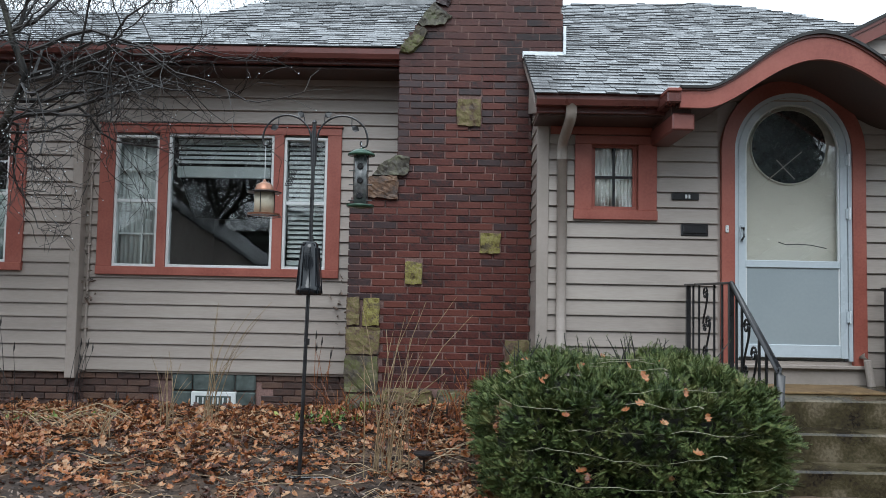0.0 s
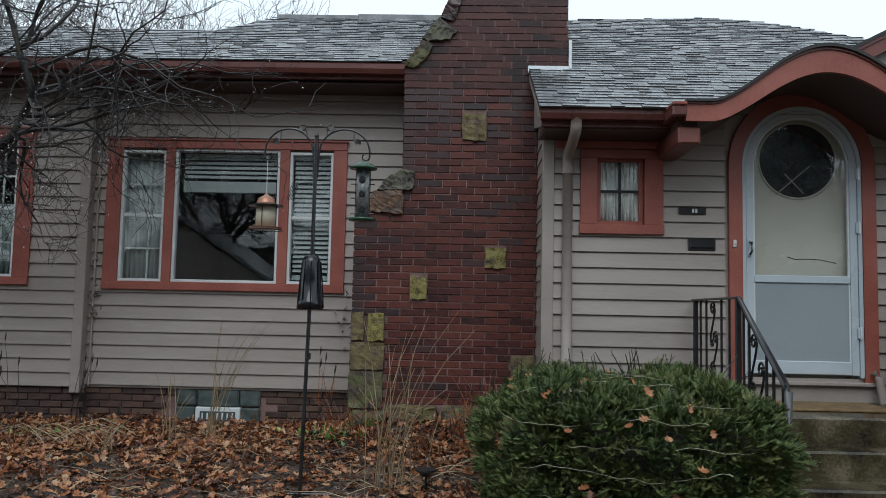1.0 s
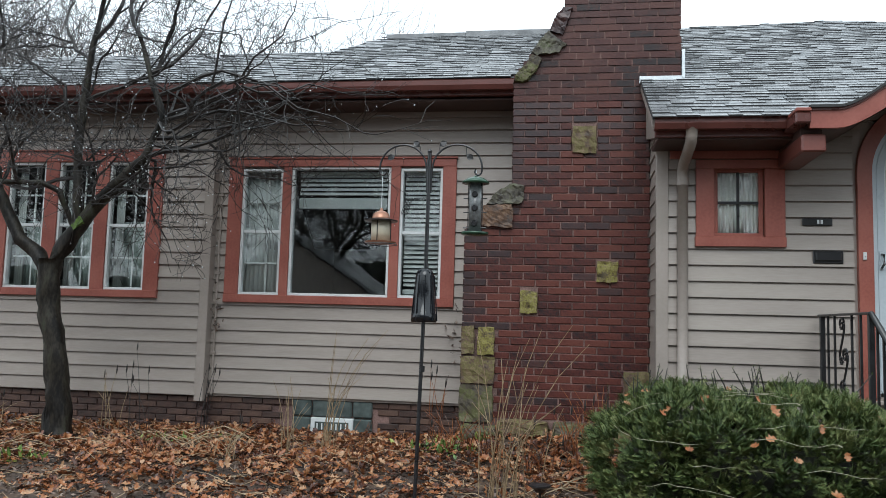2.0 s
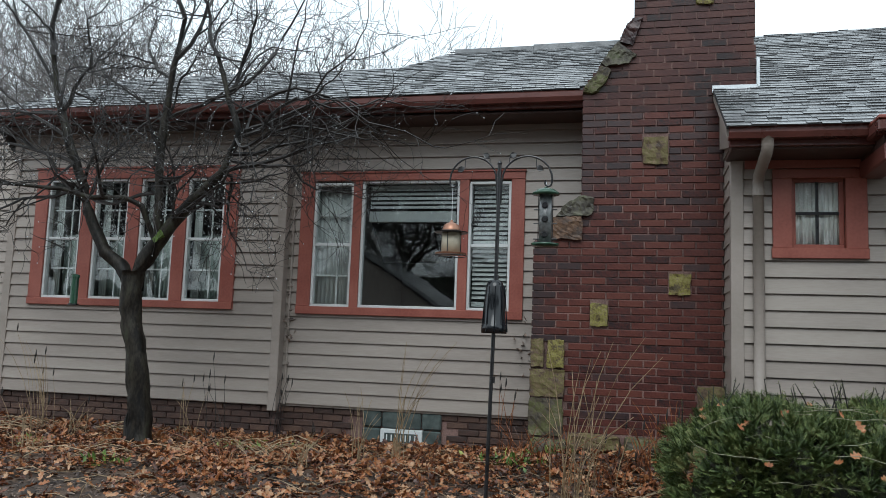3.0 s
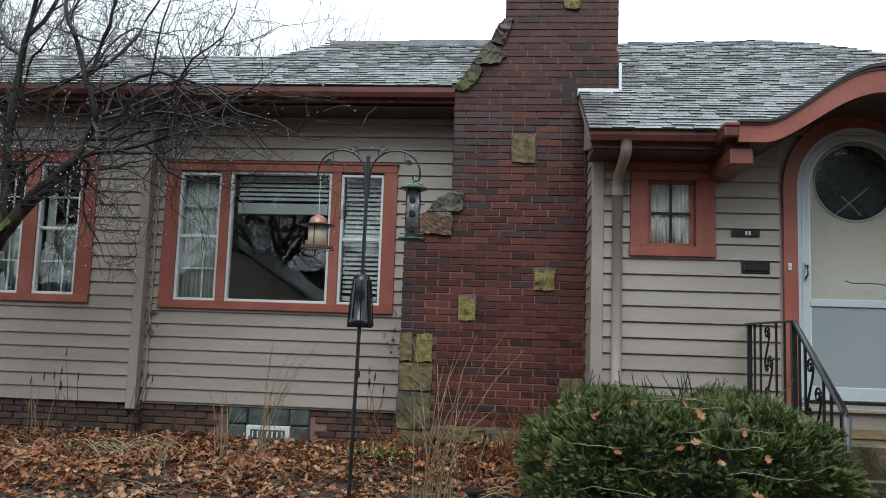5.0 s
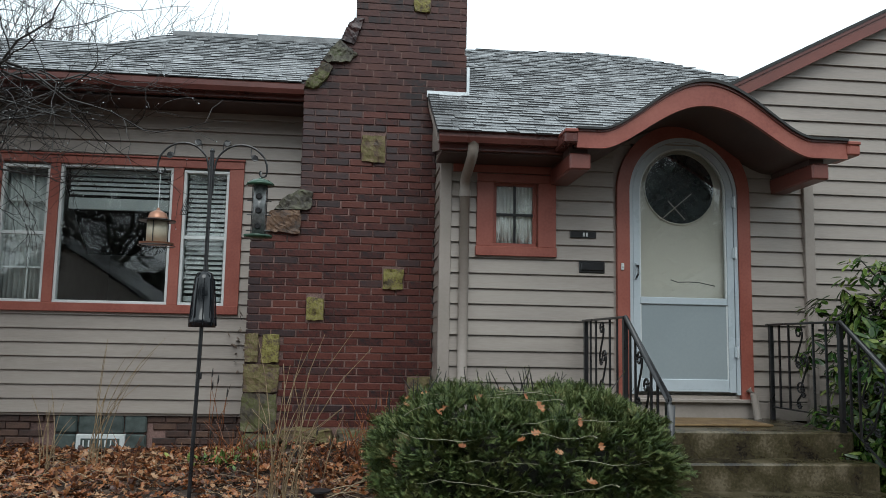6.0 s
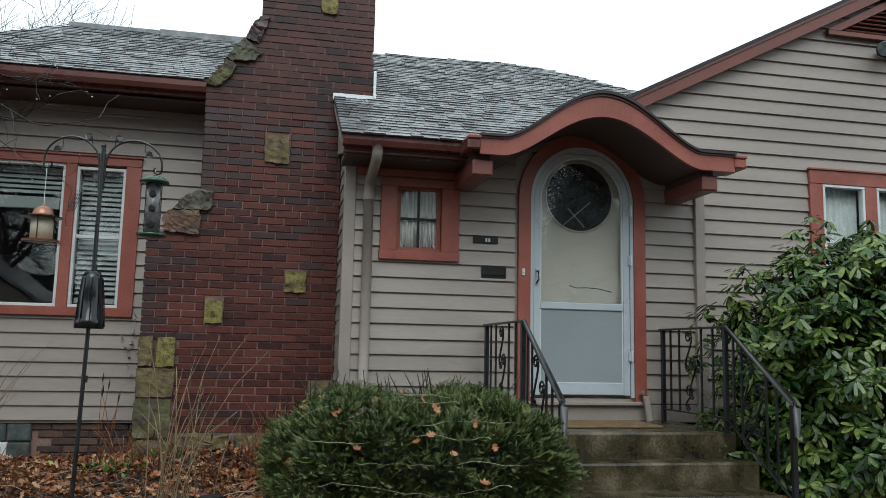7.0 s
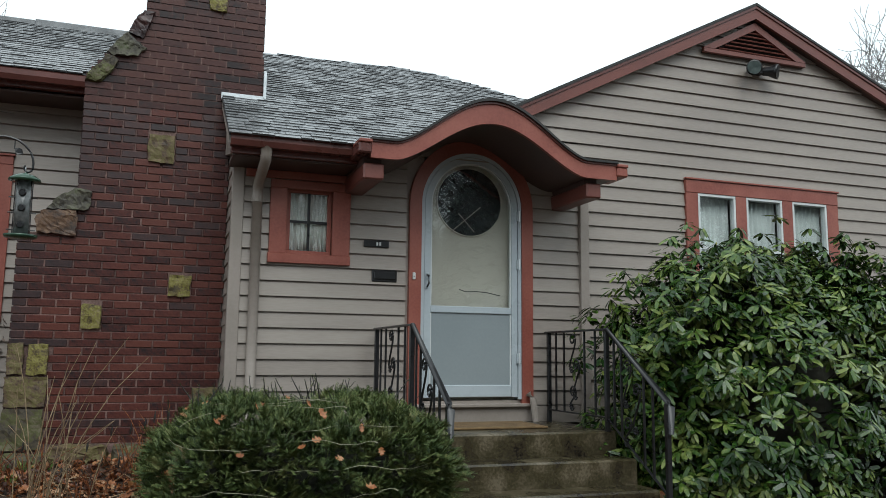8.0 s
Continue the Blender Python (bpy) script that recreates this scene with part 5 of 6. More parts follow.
for k in range(0, NW, 4):
    q = p[k]
    r0 = RC + (q - RC) * 0.55 + np.array((0, 0, -0.1))
    tube([tuple(r0), tuple((r0 + q) / 2 + np.array((0, 0, -0.03))), tuple(q)], [0.010, 0.007, 0.004], 5, bm)
part("branchwork", bm, M_TWIG, rho, "brown forking stems", kind="stuff")
bm = bmesh.new()
for k in range(0, NW, 5):
    tube([tuple(p[k]), tuple(p[k] + ax[k] * 0.014), tuple(p[k] + ax[k] * 0.03)], [0.004, 0.008, 0.001], 5, bm)
part("budding", bm, M_WEED, rho, "pale green flower buds", kind="stuff")

# ---- fallen leaves and mulch on the bed ----
def strew(n, x0, x1, y0, y1, dens):
    pts = []
    while len(pts) < n:
        x, y = rng.uniform(x0, x1), rng.uniform(y0, y1)
        if dens(x, y) > rng.random():
            pts.append((x, y, ground_z(x, y)))
    return np.array(pts)


def bed(x, y):
    if 2.05 < x < 3.9 and y > -3.4:
        return 0
    if x > 3.9:
        return 0.2
    heap = smooth01(noise.noise((x * 1.5, y * 1.5, 11)) * 2.2 + 0.5)
    by_wall = smooth01((y + 2.6) / 1.2)
    return 0.1 + 0.9 * max(by_wall * (0.55 + 0.45 * heap), 0.75 * heap)


N = 36000
pt = strew(N, -8.5, 4.5, -6.4, -0.02, bed)
pt[:, 2] += rng.uniform(0.004, 0.045, N)
dd = rand_dirs(N) * np.array((1, 1, 0.35))
up = np.array((0, 0, 1.0)) + rand_dirs(N) * 0.75
tagged(part("leaf_litter", leaf_mesh("leaf_litter", pt, dd, up, rng.uniform(0.035, 0.095, N), rng.uniform(0.025, 0.065, N), OAK, M_LITTER), None), "wet brown and orange fallen leaves over the bed", "leaves", kind="stuff")
N = 30000
pt = strew(N, -7, 3, -6.0, -0.3, lambda x, y: 0 if 2.05 < x < 3.9 and y > -3.4 else 1)
pt[:, 2] += rng.uniform(0.0, 0.018, N)
tagged(part("mulch_chips", leaf_mesh("mulch_chips", pt, rand_dirs(N) * np.array((1, 1, 0.3)), np.array((0, 0, 1.0)) + rand_dirs(N) * 0.6, rng.uniform(0.02, 0.06, N), rng.uniform(0.008, 0.02, N), ((0, -0.5, 0), (0.5, -0.4, 0.1), (1, -0.2, 0), (1, 0.3, 0), (0.4, 0.5, 0.1)), M_CHIP), None), "dark bark mulch chips on the soil", "mulch", kind="stuff")
bm = bmesh.new()
for k in range(480):
    x, y = rng.uniform(-7.5, 0.6), rng.uniform(-3.6, -0.15)
    aa, L = rng.uniform(0, math.pi), rng.uniform(0.12, 0.5)
    z = ground_z(x, y) + 0.02
    x2, y2 = x + L * math.cos(aa), y + L * math.sin(aa) * 0.6
    if y2 > -0.1:
        continue
    tube([(x, y, z), ((x + x2) / 2, (y + y2) / 2, z + rng.uniform(0.01, 0.06)), (x2, y2, ground_z(x2, y2) + rng.uniform(0.01, 0.05))], [0.003, 0.0028, 0.0015], 4, bm)
tagged(part("straw_stalks", bm, M_STRAW), "pale dry stalks lying on the leaves", "stalks", kind="stuff")
for bx, by, n, ang in ((-6.3, -0.9, 13, 0.1), (-5.7, -1.0, 10, 0.4), (-3.0, -1.3, 8, -0.5), (-3.9, -1.9, 6, 0.6), (-2.6, -1.1, 5, 0.2), (-4.7, -0.6, 7, -0.1), (0.3, -2.3, 4, 0.4)):
    bm = bmesh.new()
    for k in range(n):
        a, L = ang + rng.normal() * 0.35, rng.uniform(0.3, 0.85)
        x, y = bx + rng.normal() * 0.12, by + rng.normal() * 0.12
        lift = rng.uniform(0.03, 0.14)
        pts = []
        for u in (0, 0.25, 0.5, 0.75, 1.0):
            px, py = x + L * (u - 0.5) * math.cos(a), min(-0.12, y + L * (u - 0.5) * math.sin(a) * 0.7)
            pts.append((px, py, ground_z(px, py) + 0.02 + lift * math.sin(math.pi * u)))
        tube(pts, [0.0045, 0.0045, 0.004, 0.0035, 0.002], 4, bm)
    tagged(part("straw_bundle", bm, M_STRAW), "flattened pale dry stems on the leaf bed", "stalks", "flattened stems", "stuff")
# green tufts
def tuft(x, y, n, size, label):
    c = np.tile(np.array((x, y, ground_z(x, y) + 0.01)), (n, 1)) + rng.normal(size=(n, 3)) * np.array((size, size * 0.7, 0.015))
    me = leaf_mesh("weed", c, rand_dirs(n) + np.array((0, 0, 0.8)), rand_dirs(n), rng.uniform(0.04, 0.1, n), rng.uniform(0.02, 0.035, n), LANCE, M_WEED)
    tagged(part("weed", me, None), label, "weed", "weeds in the bed", "stuff")


for x, y, n, s in ((-0.75, -1.0, 60, 0.14), (-0.6, -1.3, 40, 0.1), (-5.35, -1.75, 60, 0.08), (-3.75, -2.1, 35, 0.1), (-3.2, -1.0, 30, 0.12), (-2.8, -0.8, 25, 0.15), (-0.4, -0.95, 30, 0.08), (-5.0, -1.5, 30, 0.12)):
    tuft(x, y, n, s, "low yellow-green weed among the leaves")


# ---- standing dry stalks ----
def clump(x, y, n, h, spread, lean, label, heads=0.0, mtl=None):
    g = thing("dry_grass", (x, y, ground_z(x, y)), label, "dry grass", "dry stalks in the bed")
    for k in range(n):
        bx, by = x + rng.normal() * 0.05, y + rng.normal() * 0.05
        bz = ground_z(bx, by)
        hh = h * rng.uniform(0.55, 1.0)
        dx, dy = lean * hh + rng.normal() * spread, rng.normal() * spread * 0.5
        pts = [(bx + dx * u ** 1.7, by + dy * u, bz + hh * (u - 0.10 * u ** 4)) for u in (0, 0.25, 0.5, 0.75, 1.0)]
        st = part("stalk", tube(pts, [0.0036, 0.0033, 0.003, 0.0026, 0.0016], 4), mtl or M_STRAW, g)
        if rng.random() < heads:
            q = Vector(pts[-1])
            part("seed_head", tube([q, q + Vector((0.004, 0, 0.035)), q + Vector((0.006, 0, 0.08))], [0.004, 0.008, 0.002], 6), M_TWIG, st)


clump(-0.15, -2.55, 16, 1.3, 0.2, 0.12, "tall arching pale dry grass before the chimney")
clump(0.0, -2.45, 5, 1.0, 0.2, 0.1, "tall arching pale dry grass before the chimney")
clump(-1.75, -1.0, 12, 1.2, 0.16, 0.22, "tall thin dry grass before the basement window")
clump(-2.0, -1.2, 9, 0.75, 0.14, 0.0, "pale dry grass before the basement window")
clump(-5.4, -0.9, 14, 1.1, 0.14, -0.1, "pale dry weeds under the sunroom windows", 0.3)
clump(-6.1, -0.9, 9, 0.7, 0.2, 0.2, "pale dry weeds under the sunroom windows", 0.2)
clump(-3.9, -0.7, 6, 0.7, 0.12, 0.0, "dry weed stalks by the corner board", 0.5)
clump(-3.55, -0.8, 5, 0.95, 0.08, -0.05, "dark dry weed stalks with seed heads", 1.0, M_TWIG)
clump(-3.1, -0.5, 6, 0.8, 0.06, 0.1, "dark dry weed stalks with seed heads", 0.8, M_TWIG)
clump(-0.85, -0.6, 6, 0.75, 0.06, 0.05, "rusty dry weed stalks beside the chimney", 0.7, M_LITTER)
clump(-4.7, -1.9, 8, 0.55, 0.12, 0.1, "pale dry weeds near the tree", 0.2)
clump(0.45, -1.6, 12, 0.6, 0.14, 0.0, "rusty dry weeds beside the yew", 0.3, M_LITTER)
clump(-1.3, -1.6, 7, 0.4, 0.12, 0.0, "rusty dry weeds near the feeder pole", 0.0, M_LITTER)
clump(-2.9, -1.9, 12, 0.35, 0.18, 0.0, "rusty dry weeds in the leaves", 0.0, M_LITTER)
for x, y, n, h in ((-0.35, -1.5, 16, 0.42), (-0.65, -1.15, 18, 0.38), (0.3, -1.25, 14, 0.4), (0.1, -1.75, 12, 0.36), (0.5, -1.05, 10, 0.6), (-4.9, -1.0, 12, 0.4), (-2.3, -1.7, 12, 0.32)):
    clump(x, y, n, h, 0.13, 0.0, "rusty dry grass standing in the leaf bed", 0.1, M_LITTER if x > -1 else M_STRAW)
# clinging vine bits on the siding
for x, y, z0, n in ((-0.79, -0.03, 0.85, 22), (-3.22, -0.05, 1.0, 14)):
    c = np.array((x, y, z0)) + rng.normal(size=(n, 3)) * np.array((0.03, 0.012, 0.12))
    tagged(part("vine", leaf_mesh("vine", c, rand_dirs(n), rand_dirs(n), rng.uniform(0.03, 0.07, n), rng.uniform(0.02, 0.04, n), OAK, M_CHIP), None), "withered brown vine clinging to the siding", "vine")

# ---- trees ----
def grow(bm, at, way, length, rad, depth, wild=0.35, split=(2, 3), shrink=0.72, tips=None, droop=0.0, least=0.0026):
    rad = max(rad, least)
    """One limb and, from its length, smaller ones."""
    n = 4
    pts, p, d = [Vector(at)], Vector(at), Vector(way).normalized()
    for k in range(n):
        d = (d + Vector(rng.normal(size=3)) * wild * 0.45 + Vector((0, 0, 0.06 - droop))).normalized()
        p = p + d * length / n
        pts.append(p.copy())
    end = max(least, rad * 0.62) if depth else least * 0.7
    tube(pts, [rad + (end - rad) * k / n for k in range(n + 1)], 7 if rad > 0.03 else (5 if rad > 0.008 else 3), bm, caps=depth == 0)
    if depth == 0:
        if tips is not None:
            tips.append(pts[-1])
        return
    for k in range(int(rng.integers(split[0], split[1] + 1))):
        s = rng.uniform(0.35, 1.0) if k else 1.0
        i = min(n - 1, int(s * n))
        q = pts[i].lerp(pts[i + 1], s * n - i) if s < 1 else pts[-1]
        w = (d + Vector(rng.normal(size=3)) * (wild * 1.6 if k else wild)).normalized()
        grow(bm, q, w, length * rng.uniform(shrink - 0.12, shrink + 0.1), end * rng.uniform(0.6, 0.85) if k else end * 0.95, depth - 1, wild, split, shrink, tips, droop, least)


tree = thing("ornamental_tree", (-4.2, -1.1, -0.14), "small dark wet bare tree with a forked mossy trunk", "tree")
TY = -1.1
bm = tube([(-4.16, TY, -0.2), (-4.17, TY, 0.0), (-4.2, TY, 0.3), (-4.24, TY, 0.6), (-4.33, TY, 0.95), (-4.36, TY, 1.2), (-4.36, TY, 1.45)], [0.15, 0.115, 0.10, 0.096, 0.092, 0.10, 0.10], 14)
tube([(-4.38, TY, 1.35), (-4.5, TY, 1.5), (-4.66, TY, 1.62), (-4.78, TY, 1.8), (-4.9, TY, 2.02), (-5.0, TY + 0.05, 2.25), (-5.2, TY, 2.75), (-5.36, TY, 3.2), (-5.45, TY, 3.6)], [0.075, 0.066, 0.06, 0.055, 0.05, 0.045, 0.04, 0.032, 0.025], 10, bm)
tube([(-4.34, TY, 1.35), (-4.27, TY, 1.52), (-4.12, TY, 1.72), (-3.98, TY, 1.9), (-3.8, TY, 2.1), (-3.5, TY, 2.38), (-3.35, TY, 2.75), (-3.5, TY, 3.15), (-3.62, TY, 3.5)], [0.088, 0.083, 0.072, 0.062, 0.052, 0.042, 0.033, 0.026, 0.02], 10, bm)
tube([(-4.12, TY, 1.72), (-4.12, TY - 0.02, 2.0), (-4.16, TY, 2.4), (-4.14, TY, 2.9), (-4.08, TY, 3.4), (-4.0, TY, 3.9)], [0.05, 0.045, 0.04, 0.034, 0.027, 0.02], 8, bm)
tube([(-4.16, TY, 1.75), (-4.25, TY - 0.1, 2.05), (-4.4, TY - 0.15, 2.12), (-4.75, TY - 0.2, 2.12), (-5.05, TY - 0.2, 2.2), (-5.6, TY - 0.25, 2.25)], [0.03, 0.028, 0.026, 0.024, 0.021, 0.015], 7, bm)
bmesh.ops.subdivide_edges(bm, edges=[e for e in bm.edges if e.calc_length() > 0.05], cuts=3)
for v in bm.verts:
    thick = 1.0 if v.co.z < 1.6 else 0.45
    v.co += noise.noise_vector(v.co * 7) * 0.028 * thick + noise.noise_vector(v.co * 24) * 0.011 * thick
part("trunk", bm, M_BARK, tree, smooth=True)
bm = bmesh.new()
tips = []
for at, way, L, rad, dep in (((-5.45, TY, 3.6), (-0.2, 0.1, 1), 1.0, 0.022, 4), ((-5.2, TY, 2.75), (-1, 0, 0.5), 0.9, 0.018, 4), ((-5.3, TY, 3.0), (0.5, 0.1, 0.9), 0.9, 0.018, 4),
                             ((-5.6, TY - 0.25, 2.25), (-1, -0.1, 0.2), 0.9, 0.014, 4), ((-5.0, TY, 2.2), (-1, -0.2, 0.25), 0.9, 0.016, 4), ((-5.0, TY, 2.25), (0.5, -0.2, 0.6), 0.7, 0.014, 4),
                             ((-3.62, TY, 3.5), (-0.2, 0, 1), 0.9, 0.018, 4), ((-3.35, TY, 2.75), (1, -0.05, 0.5), 1.0, 0.018, 4), ((-3.5, TY, 2.38), (1, -0.1, 0.35), 1.1, 0.018, 4),
                             ((-3.45, TY, 2.5), (1, 0.0, 0.1), 0.9, 0.014, 4), ((-3.5, TY, 3.1), (0.8, 0, 0.8), 0.9, 0.015, 4), ((-3.8, TY, 2.1), (1, -0.2, -0.15), 0.8, 0.013, 4),
                             ((-4.0, TY, 3.9), (0.1, 0, 1), 0.8, 0.018, 4), ((-4.14, TY, 2.9), (0.7, 0, 0.8), 0.9, 0.016, 4), ((-4.16, TY, 2.5), (-0.8, -0.1, 0.7), 0.9, 0.015, 4), ((-4.1, TY, 3.3), (-0.7, 0, 0.8), 0.9, 0.016, 4),
                             ((-4.6, TY - 0.2, 2.12), (0.2, -0.3, 1), 0.8, 0.013, 4), ((-3.98, TY, 1.9), (0.3, -0.3, 0.9), 0.7, 0.013, 4), ((-3.3, TY, 2.6), (1, -0.3, 0.6), 1.1, 0.016, 4),
                             ((-3.4, TY, 2.55), (1, 0.1, 0.02), 1.35, 0.016, 4), ((-3.38, TY, 2.7), (1, -0.1, 0.2), 1.4, 0.016, 4), ((-3.9, TY, 2.0), (0.8, -0.4, 0.35), 1.0, 0.013, 4), ((-4.15, TY, 2.2), (-1, -0.2, 0.25), 1.2, 0.015, 4),
                             ((-5.1, TY, 2.5), (-1, -0.1, 0.1), 1.1, 0.015, 4), ((-4.16, TY, 2.3), (0.9, -0.3, 0.3), 1.0, 0.014, 4), ((-4.95, TY, 2.1), (0.6, -0.4, 0.3), 1.0, 0.013, 4), ((-5.3, TY, 3.0), (-1, 0, 0.2), 1.1, 0.014, 4), ((-3.55, TY, 2.3), (0.8, -0.2, -0.3), 0.8, 0.012, 4),
                             ((-3.3, TY, 2.72), (1, -0.1, 0.12), 1.5, 0.015, 4), ((-3.4, TY, 2.95), (1, 0, 0.2), 1.45, 0.015, 4), ((-3.5, TY, 3.15), (0.9, 0.1, 0.5), 1.3, 0.014, 4), ((-4.05, TY, 3.5), (0.6, 0, 0.8), 1.2, 0.016, 4), ((-5.4, TY, 3.3), (-0.5, 0, 0.9), 1.2, 0.015, 4)):
    grow(bm, at, way, L * 0.62, rad * 1.4, dep, 0.44, (2, 4), 0.77, tips, 0.035)
    if rng.random() < 0.65:
        grow(bm, at, Vector(way) + Vector(rng.normal(size=3)) * 0.5, L * 0.5, rad * 0.9, dep, 0.5, (2, 3), 0.78, tips, 0.05)
part("branchwork", bm, M_TWIG, tree, "fine tangled wet twigs", kind="stuff")
bm = bmesh.new()
for q in tips[::3]:
    bmesh.ops.create_icosphere(bm, subdivisions=1, radius=0.0055, matrix=Matrix.Translation(q))
part("budding", bm, M_DROP, tree, "water drops and buds at the twig ends", kind="stuff")
part("moss", rock(-4.13, -4.02, TY - 0.082, TY - 0.0, 1.73, 1.80, 3, 0.024, -0.8), M_MOSS, tree, "green moss patch")


def far_tree(x, y, z, h, depth, label, spread=0.5, seed_r=0.16, split=(2, 3), least=0.0055, bark=None):
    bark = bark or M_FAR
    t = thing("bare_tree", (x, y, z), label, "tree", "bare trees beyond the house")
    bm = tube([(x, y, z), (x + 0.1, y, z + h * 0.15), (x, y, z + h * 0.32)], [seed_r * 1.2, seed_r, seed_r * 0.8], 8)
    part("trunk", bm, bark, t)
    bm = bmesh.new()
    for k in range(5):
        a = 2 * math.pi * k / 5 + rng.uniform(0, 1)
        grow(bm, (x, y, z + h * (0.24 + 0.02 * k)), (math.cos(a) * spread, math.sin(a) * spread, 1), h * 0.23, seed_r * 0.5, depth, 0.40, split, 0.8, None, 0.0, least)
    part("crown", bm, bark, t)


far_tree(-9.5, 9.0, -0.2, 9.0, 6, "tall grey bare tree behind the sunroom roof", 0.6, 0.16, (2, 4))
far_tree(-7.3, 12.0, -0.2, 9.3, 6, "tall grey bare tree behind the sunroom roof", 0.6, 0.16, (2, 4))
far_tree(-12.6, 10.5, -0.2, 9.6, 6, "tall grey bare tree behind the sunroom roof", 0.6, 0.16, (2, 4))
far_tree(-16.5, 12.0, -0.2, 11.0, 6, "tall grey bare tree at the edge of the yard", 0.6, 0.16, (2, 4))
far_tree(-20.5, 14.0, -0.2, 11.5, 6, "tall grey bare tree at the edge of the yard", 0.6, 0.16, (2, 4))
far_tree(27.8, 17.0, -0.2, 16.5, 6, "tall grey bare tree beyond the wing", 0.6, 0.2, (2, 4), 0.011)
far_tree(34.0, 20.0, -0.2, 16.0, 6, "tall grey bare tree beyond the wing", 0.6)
# across the street, seen mirrored in the panes
for k in range(17):
    far_tree(-34 + 4.1 * k + rng.uniform(-1, 1), -26 - 4 * (k % 3), -0.7, rng.uniform(12, 15), 6, "tall bare street tree across the road", 0.7, 0.24, (2, 4) if k % 2 else (2, 3), 0.013, M_BARK)
# unseen evergreens, added to set how dark the panes' reflections are
M_EVER = mat("far_evergreen", [(0.09, 0.12, 0.095), (0.19, 0.23, 0.18)], 0.8, scale=2, fine=20, bump=0, island=0.2)
for k in range(26):
    x, y, h = -42 + 3.2 * k + rng.uniform(-0.8, 0.8), -33 - 2 * (k % 2), rng.uniform(3.6, 6.2) if k not in (17, 18) else 10.5
    if x < -15 or x > 24:
        h = rng.uniform(3.4, 4.8)
    n = 1500
    u = rng.random(n) ** 0.8
    aa = rng.uniform(0, 2 * math.pi, n)
    rr = (1 - u) * 3.6 * rng.uniform(0.5, 1, n) + 0.1
    c = np.stack([x + rr * np.cos(aa), y + rr * np.sin(aa), -0.6 + u * h], -1)
    et = thing("evergreen_tree", (x, y, -0.7), "unseen evergreen added to darken the mirrored street", "tree", "evergreens across the road")
    part("trunk", tube([(x, y, -0.75), (x, y, h * 0.6)], [0.25, 0.08], 8), M_BARK, et)
    part("foliage", leaf_mesh("foliage", c, np.stack([np.cos(aa), np.sin(aa), np.full(n, -0.25)], -1), np.array((0, 0, 1.0)) + rand_dirs(n) * 0.5, rng.uniform(0.8, 1.5, n), rng.uniform(0.5, 0.9, n), LANCE, M_EVER), None, et, kind="stuff")
for x in (-10.0, 14.5):
    nb = thing("neighbour_house", (x, -24, -0.7), "pale gabled neighbour house across the road", "house", "houses across the road")
    part("wall", prism([(x - 3, -0.8), (x + 3, -0.8), (x + 3, 2.0), (x, 4.0), (x - 3, 2.0)], -25.5, -21.5), M_TAUPE, nb)
    for s in (-1, 1):
        part("roof", prism([(x, 4.1), (x + s * 3.4, 1.85), (x + s * 3.4, 2.0), (x, 4.25)], -25.8, -21.2), M_SHINGLE, nb)
    for dx in (-1.8, 1.0):
        w = part("window", box(x + dx, x + dx + 0.9, -21.5, -21.46, 0.4, 1.7), M_UNDER, nb)
        part("window_frame", box(x + dx + 0.42, x + dx + 0.48, -21.46, -21.44, 0.4, 1.7), M_WHITE, w)

# ---- bird feeder pole ----
PX, PY = -0.63, -2.65
pole = thing("feeder_pole", (PX, PY, ground_z(PX, PY)), "black twin-hook bird feeder pole with a squirrel baffle", "feeder pole")
part("shaft", tube([(PX - 0.03, PY, ground_z(PX, PY) - 0.1), (PX, PY, 1.2), (PX + 0.005, PY, 2.07)], 0.0125, 10), M_IRON, pole)
part("finial", lathe([(0.013, 0), (0.016, 0.01), (0.008, 0.025)], (PX + 0.005, PY, 2.065), 10), M_IRON, pole)
for z in (1.98, 1.30, 0.65):
    part("joint_collar", tube([(PX - 0.004 if z < 1 else PX + 0.003, PY, z), (PX - 0.003 if z < 1 else PX + 0.003, PY, z + 0.04)], 0.0165, 10), M_IRON, pole)
for s, w in ((-1, 0.31), (1, 0.325)):
    pts = [(PX + 0.005 + s * 0.012, PY, 1.80), (PX + 0.005 + s * 0.016, PY, 1.95)]
    for a in np.linspace(math.pi, -0.15, 18):
        pts.append((PX + 0.005 + s * (0.02 + w / 2 + math.cos(a) * w / 2), PY, 1.965 + 0.155 * math.sin(a)))
    ex = pts[-1]
    for a in np.linspace(0, math.pi * 1.25, 9):
        pts.append((ex[0] - s * 0.022 * (1 - math.cos(a)), PY, ex[2] - 0.022 * math.sin(a)))
    part("hook", tube(pts, 0.0065, 8), M_IRON, pole)
    for q, ang, dz in ((6, 0.6, 0.035), (12, -0.5, -0.06)):
        c = Vector(pts[q])
        lf = leaf_mesh("leaf_ornament", np.array([[c.x, PY - 0.006, c.z + dz]]), np.array([[s * math.cos(ang), 0, math.sin(ang)]]), np.array([[0, -1.0, 0.1]]), [0.055], [0.04], LANCE, M_IRON)
        ob = part("leaf_ornament", lf, None, pole)
        ob.modifiers.new("thick", "SOLIDIFY").thickness = 0.006
        part("leaf_stem", tube([c, (c.x, PY - 0.004, c.z + dz)], 0.003, 5), M_IRON, pole)
M_BAFFLE = mat("black_plastic", [(0.006, 0.007, 0.009), (0.014, 0.016, 0.02)], 0.18, scale=6, fine=50, bump=0.05, stretch=(1, 1, 0.2))
bz = 0.965
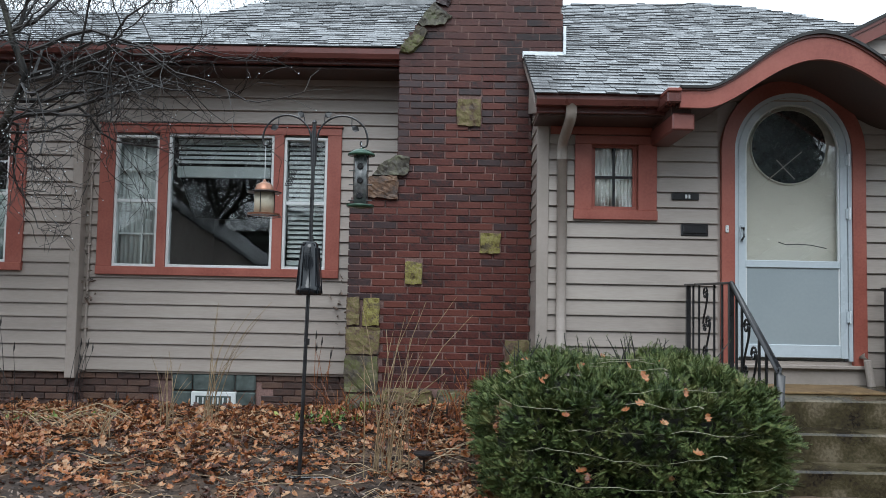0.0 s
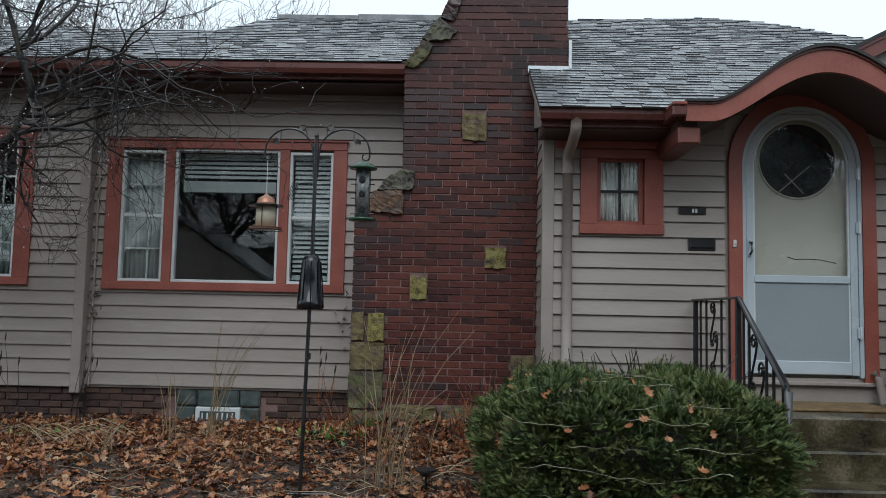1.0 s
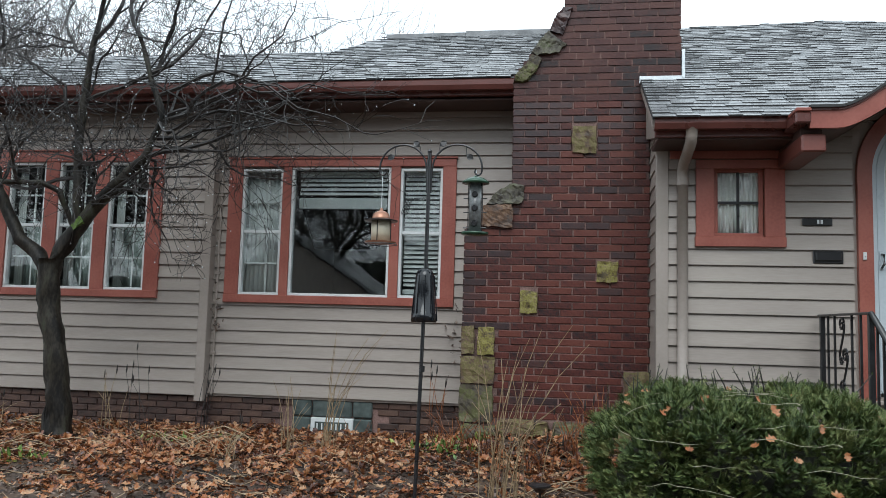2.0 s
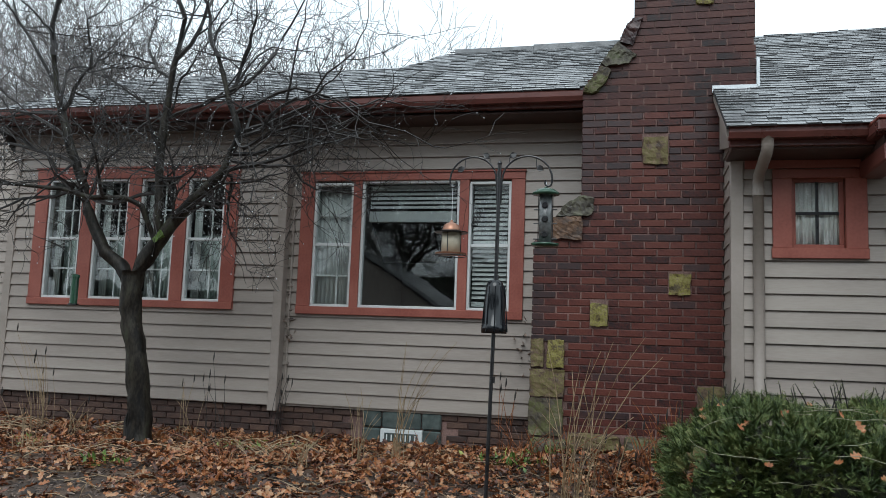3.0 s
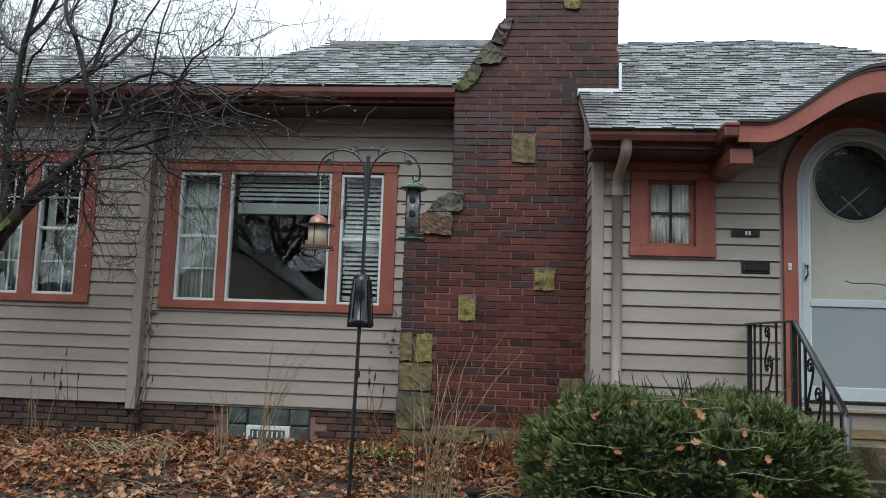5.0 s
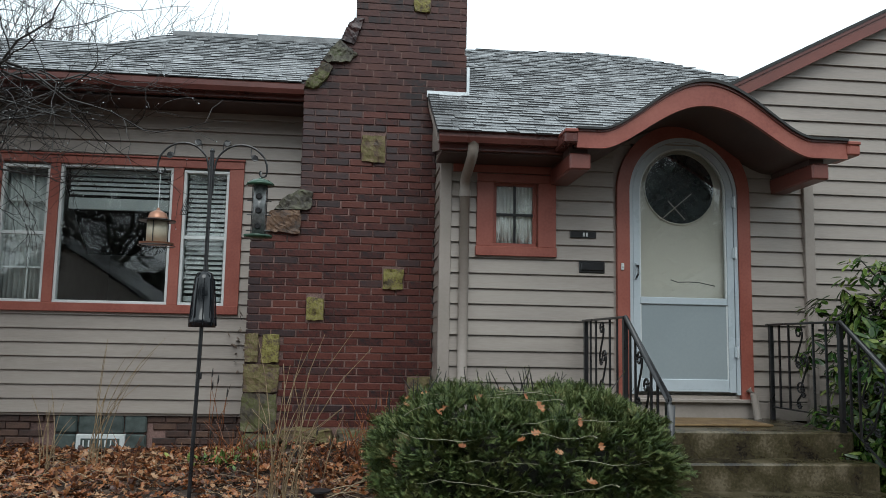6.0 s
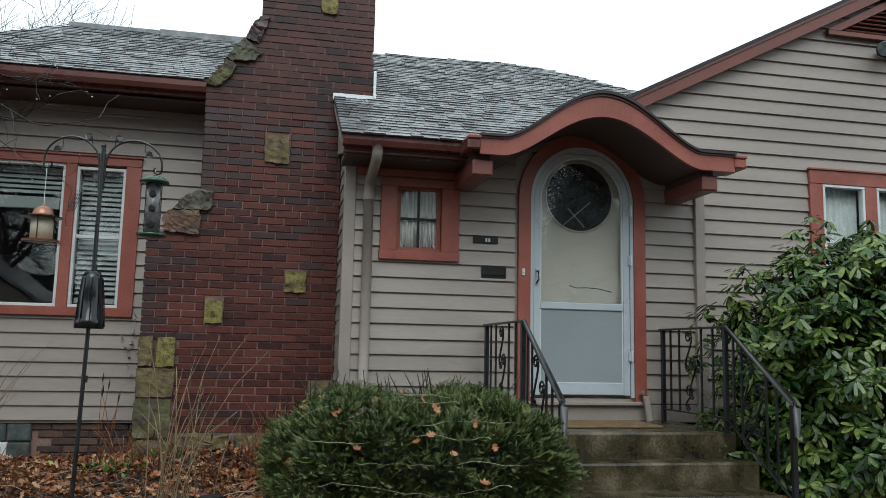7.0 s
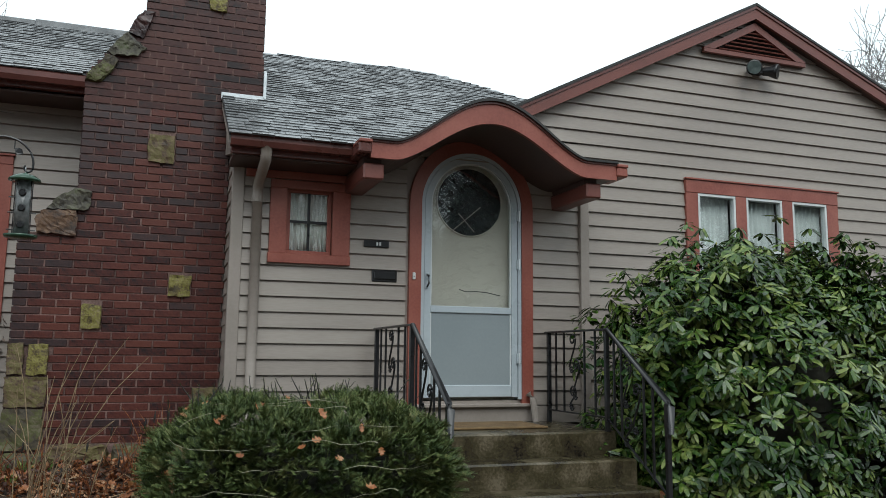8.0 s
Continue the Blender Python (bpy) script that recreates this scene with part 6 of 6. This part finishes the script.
part("baffle", lathe([(0.082, 0.0), (0.082, 0.05), (0.074, 0.06), (0.066, 0.2), (0.058, 0.30), (0.045, 0.335), (0.02, 0.345)], (PX - 0.003, PY, bz), 28), M_BAFFLE, pole, "glossy black plastic squirrel baffle", smooth=True)
for k in range(9):
    a = 2 * math.pi * k / 9
    part("baffle_rib", tube([(PX + 0.083 * math.cos(a), PY + 0.083 * math.sin(a), bz + 0.01), (PX + 0.07 * math.cos(a), PY + 0.07 * math.sin(a), bz + 0.18), (PX + 0.058 * math.cos(a), PY + 0.058 * math.sin(a), bz + 0.3)], 0.004, 5), M_BAFFLE, pole)
# step-in base prongs
part("prong_bar", tube([(PX - 0.2, PY - 0.01, ground_z(PX, PY) + 0.015), (PX + 0.17, PY + 0.01, ground_z(PX, PY) + 0.015)], 0.007, 6), M_IRON, pole)

lf = thing("lantern_feeder", (-0.935, PY, 1.46), "copper-roofed lantern bird feeder with a cloudy tube", "bird feeder")
LX = -0.935
part("hanger", tube([(LX, PY, 1.945), (LX, PY, 1.68)], 0.002, 5), M_FLASH, lf)
part("brim", lathe([(0.06, 0.0), (0.108, 0.0), (0.11, 0.006), (0.06, 0.018)], (LX, PY, 1.613), 28), M_IRON, lf, "dark metal brim")
part("cap", lathe([(0.062, 0.012), (0.06, 0.02), (0.05, 0.05), (0.03, 0.062), (0.012, 0.07), (0.008, 0.085)], (LX, PY, 1.615), 28), M_COPPER, lf, "copper-coloured domed roof", smooth=True)
part("seed_tube", lathe([(0.062, 0), (0.062, 0.13)], (LX, PY, 1.485), 24), M_SEED, lf, "cloudy yellowed seed tube", smooth=True)
part("tray", lathe([(0.05, 0), (0.10, 0.002), (0.103, 0.012), (0.098, 0.012), (0.06, 0.008)], (LX, PY, 1.468), 28), M_COPPER, lf)
for k in range(3):
    a = 2 * math.pi * k / 3 + 0.4
    part("bar", tube([(LX + 0.066 * math.cos(a), PY + 0.066 * math.sin(a), 1.475), (LX + 0.066 * math.cos(a), PY + 0.066 * math.sin(a), 1.62)], 0.003, 5), M_IRON, lf)
part("perch_ring", tube([(LX + 0.108 * math.cos(a), PY + 0.108 * math.sin(a), 1.462) for a in np.linspace(0, 2 * math.pi, 30)], 0.003, 5), M_IRON, lf)

tf = thing("tube_feeder", (-0.315, PY, 1.5), "green-capped clear tube bird feeder with a tray", "bird feeder")
TX = -0.318
part("hanger", tube([(TX, PY, 1.95), (TX, PY, 1.91)], 0.003, 6), M_FLASH, tf)
part("cap", lathe([(0.088, 0.0), (0.084, 0.012), (0.055, 0.032), (0.02, 0.042), (0.01, 0.048)], (TX, PY, 1.865), 28), M_GREEN, tf, "green domed cap", smooth=True)
part("tube", lathe([(0.042, 0), (0.042, 0.32)], (TX, PY, 1.545), 24), M_TUBE, tf, "smoky plastic tube", smooth=True)
part("tray", lathe([(0.03, 0), (0.085, 0.006), (0.09, 0.022), (0.084, 0.022), (0.045, 0.014)], (TX, PY, 1.525), 28), M_GREEN, tf, smooth=True)
for z in (1.60, 1.70, 1.79):
    part("port", lathe([(0.022, 0), (0.016, 0.012)], (0, 0, 0), 12), M_IRON, tf).matrix_basis = Matrix.Translation((TX, PY - 0.042, z)) @ Matrix.Rotation(radians(90), 4, "X")
    part("perch", tube([(TX - 0.075, PY - 0.01, z - 0.025), (TX + 0.075, PY - 0.01, z - 0.025)], 0.004, 6), M_IRON, tf)
for s in (-1, 1):
    part("side_rod", tube([(TX + s * 0.046, PY, 1.53), (TX + s * 0.046, PY, 1.87)], 0.003, 5), M_IRON, tf)
cage = thing("suet_cage", (-0.79, PY, 1.65), "small black wire suet cage on the pole", "bird feeder")
for k in range(5):
    u = k / 4
    part("wire", tube([(-0.80 + 0.04 * u, PY - 0.02, 1.66 + 0.0 * u), (-0.765 + 0.04 * u, PY - 0.02, 1.765)], 0.002, 4), M_IRON, cage)
    part("wire", tube([(-0.80 + 0.035 * u, PY - 0.021, 1.66 + 0.105 * u), (-0.76 + 0.035 * u, PY - 0.021, 1.66 + 0.105 * u)], 0.002, 4), M_IRON, cage)
part("arm", tube([(-0.72, PY - 0.01, 1.765), (PX, PY, 1.77)], 0.004, 5), M_IRON, cage)

hang = thing("mesh_feeder", (-4.83, TY - 0.1, 1.1), "dark green hanging mesh tube feeder in the tree", "bird feeder")
HX, HY = -4.82, TY - 0.2
part("hanger", tube([(HX, HY, 2.12), (HX, HY, 1.38)], 0.002, 4), M_IRON, hang)
part("tube", lathe([(0.034, 0), (0.034, 0.24)], (HX, HY, 1.12), 16), M_GREEN, hang)
part("cap", lathe([(0.04, 0), (0.04, 0.025), (0.015, 0.035)], (HX, HY, 1.36), 16), M_GREEN, hang)
part("foot", lathe([(0.048, 0), (0.048, 0.014)], (HX, HY, 1.105), 16), M_IRON, hang)
# solar stake light in the bed
SX, SY = 0.12, -2.55
sz = ground_z(SX, SY)
sol = thing("solar_light", (SX, SY, sz), "small black solar stake light in the mulch", "garden light")
part("stake", tube([(SX, SY, sz - 0.05), (SX, SY, sz + 0.13)], 0.008, 8), M_IRON, sol)
part("head", lathe([(0.03, 0), (0.045, 0.02), (0.07, 0.035), (0.07, 0.045), (0.02, 0.055)], (SX, SY, sz + 0.11), 18), M_BLACK, sol)
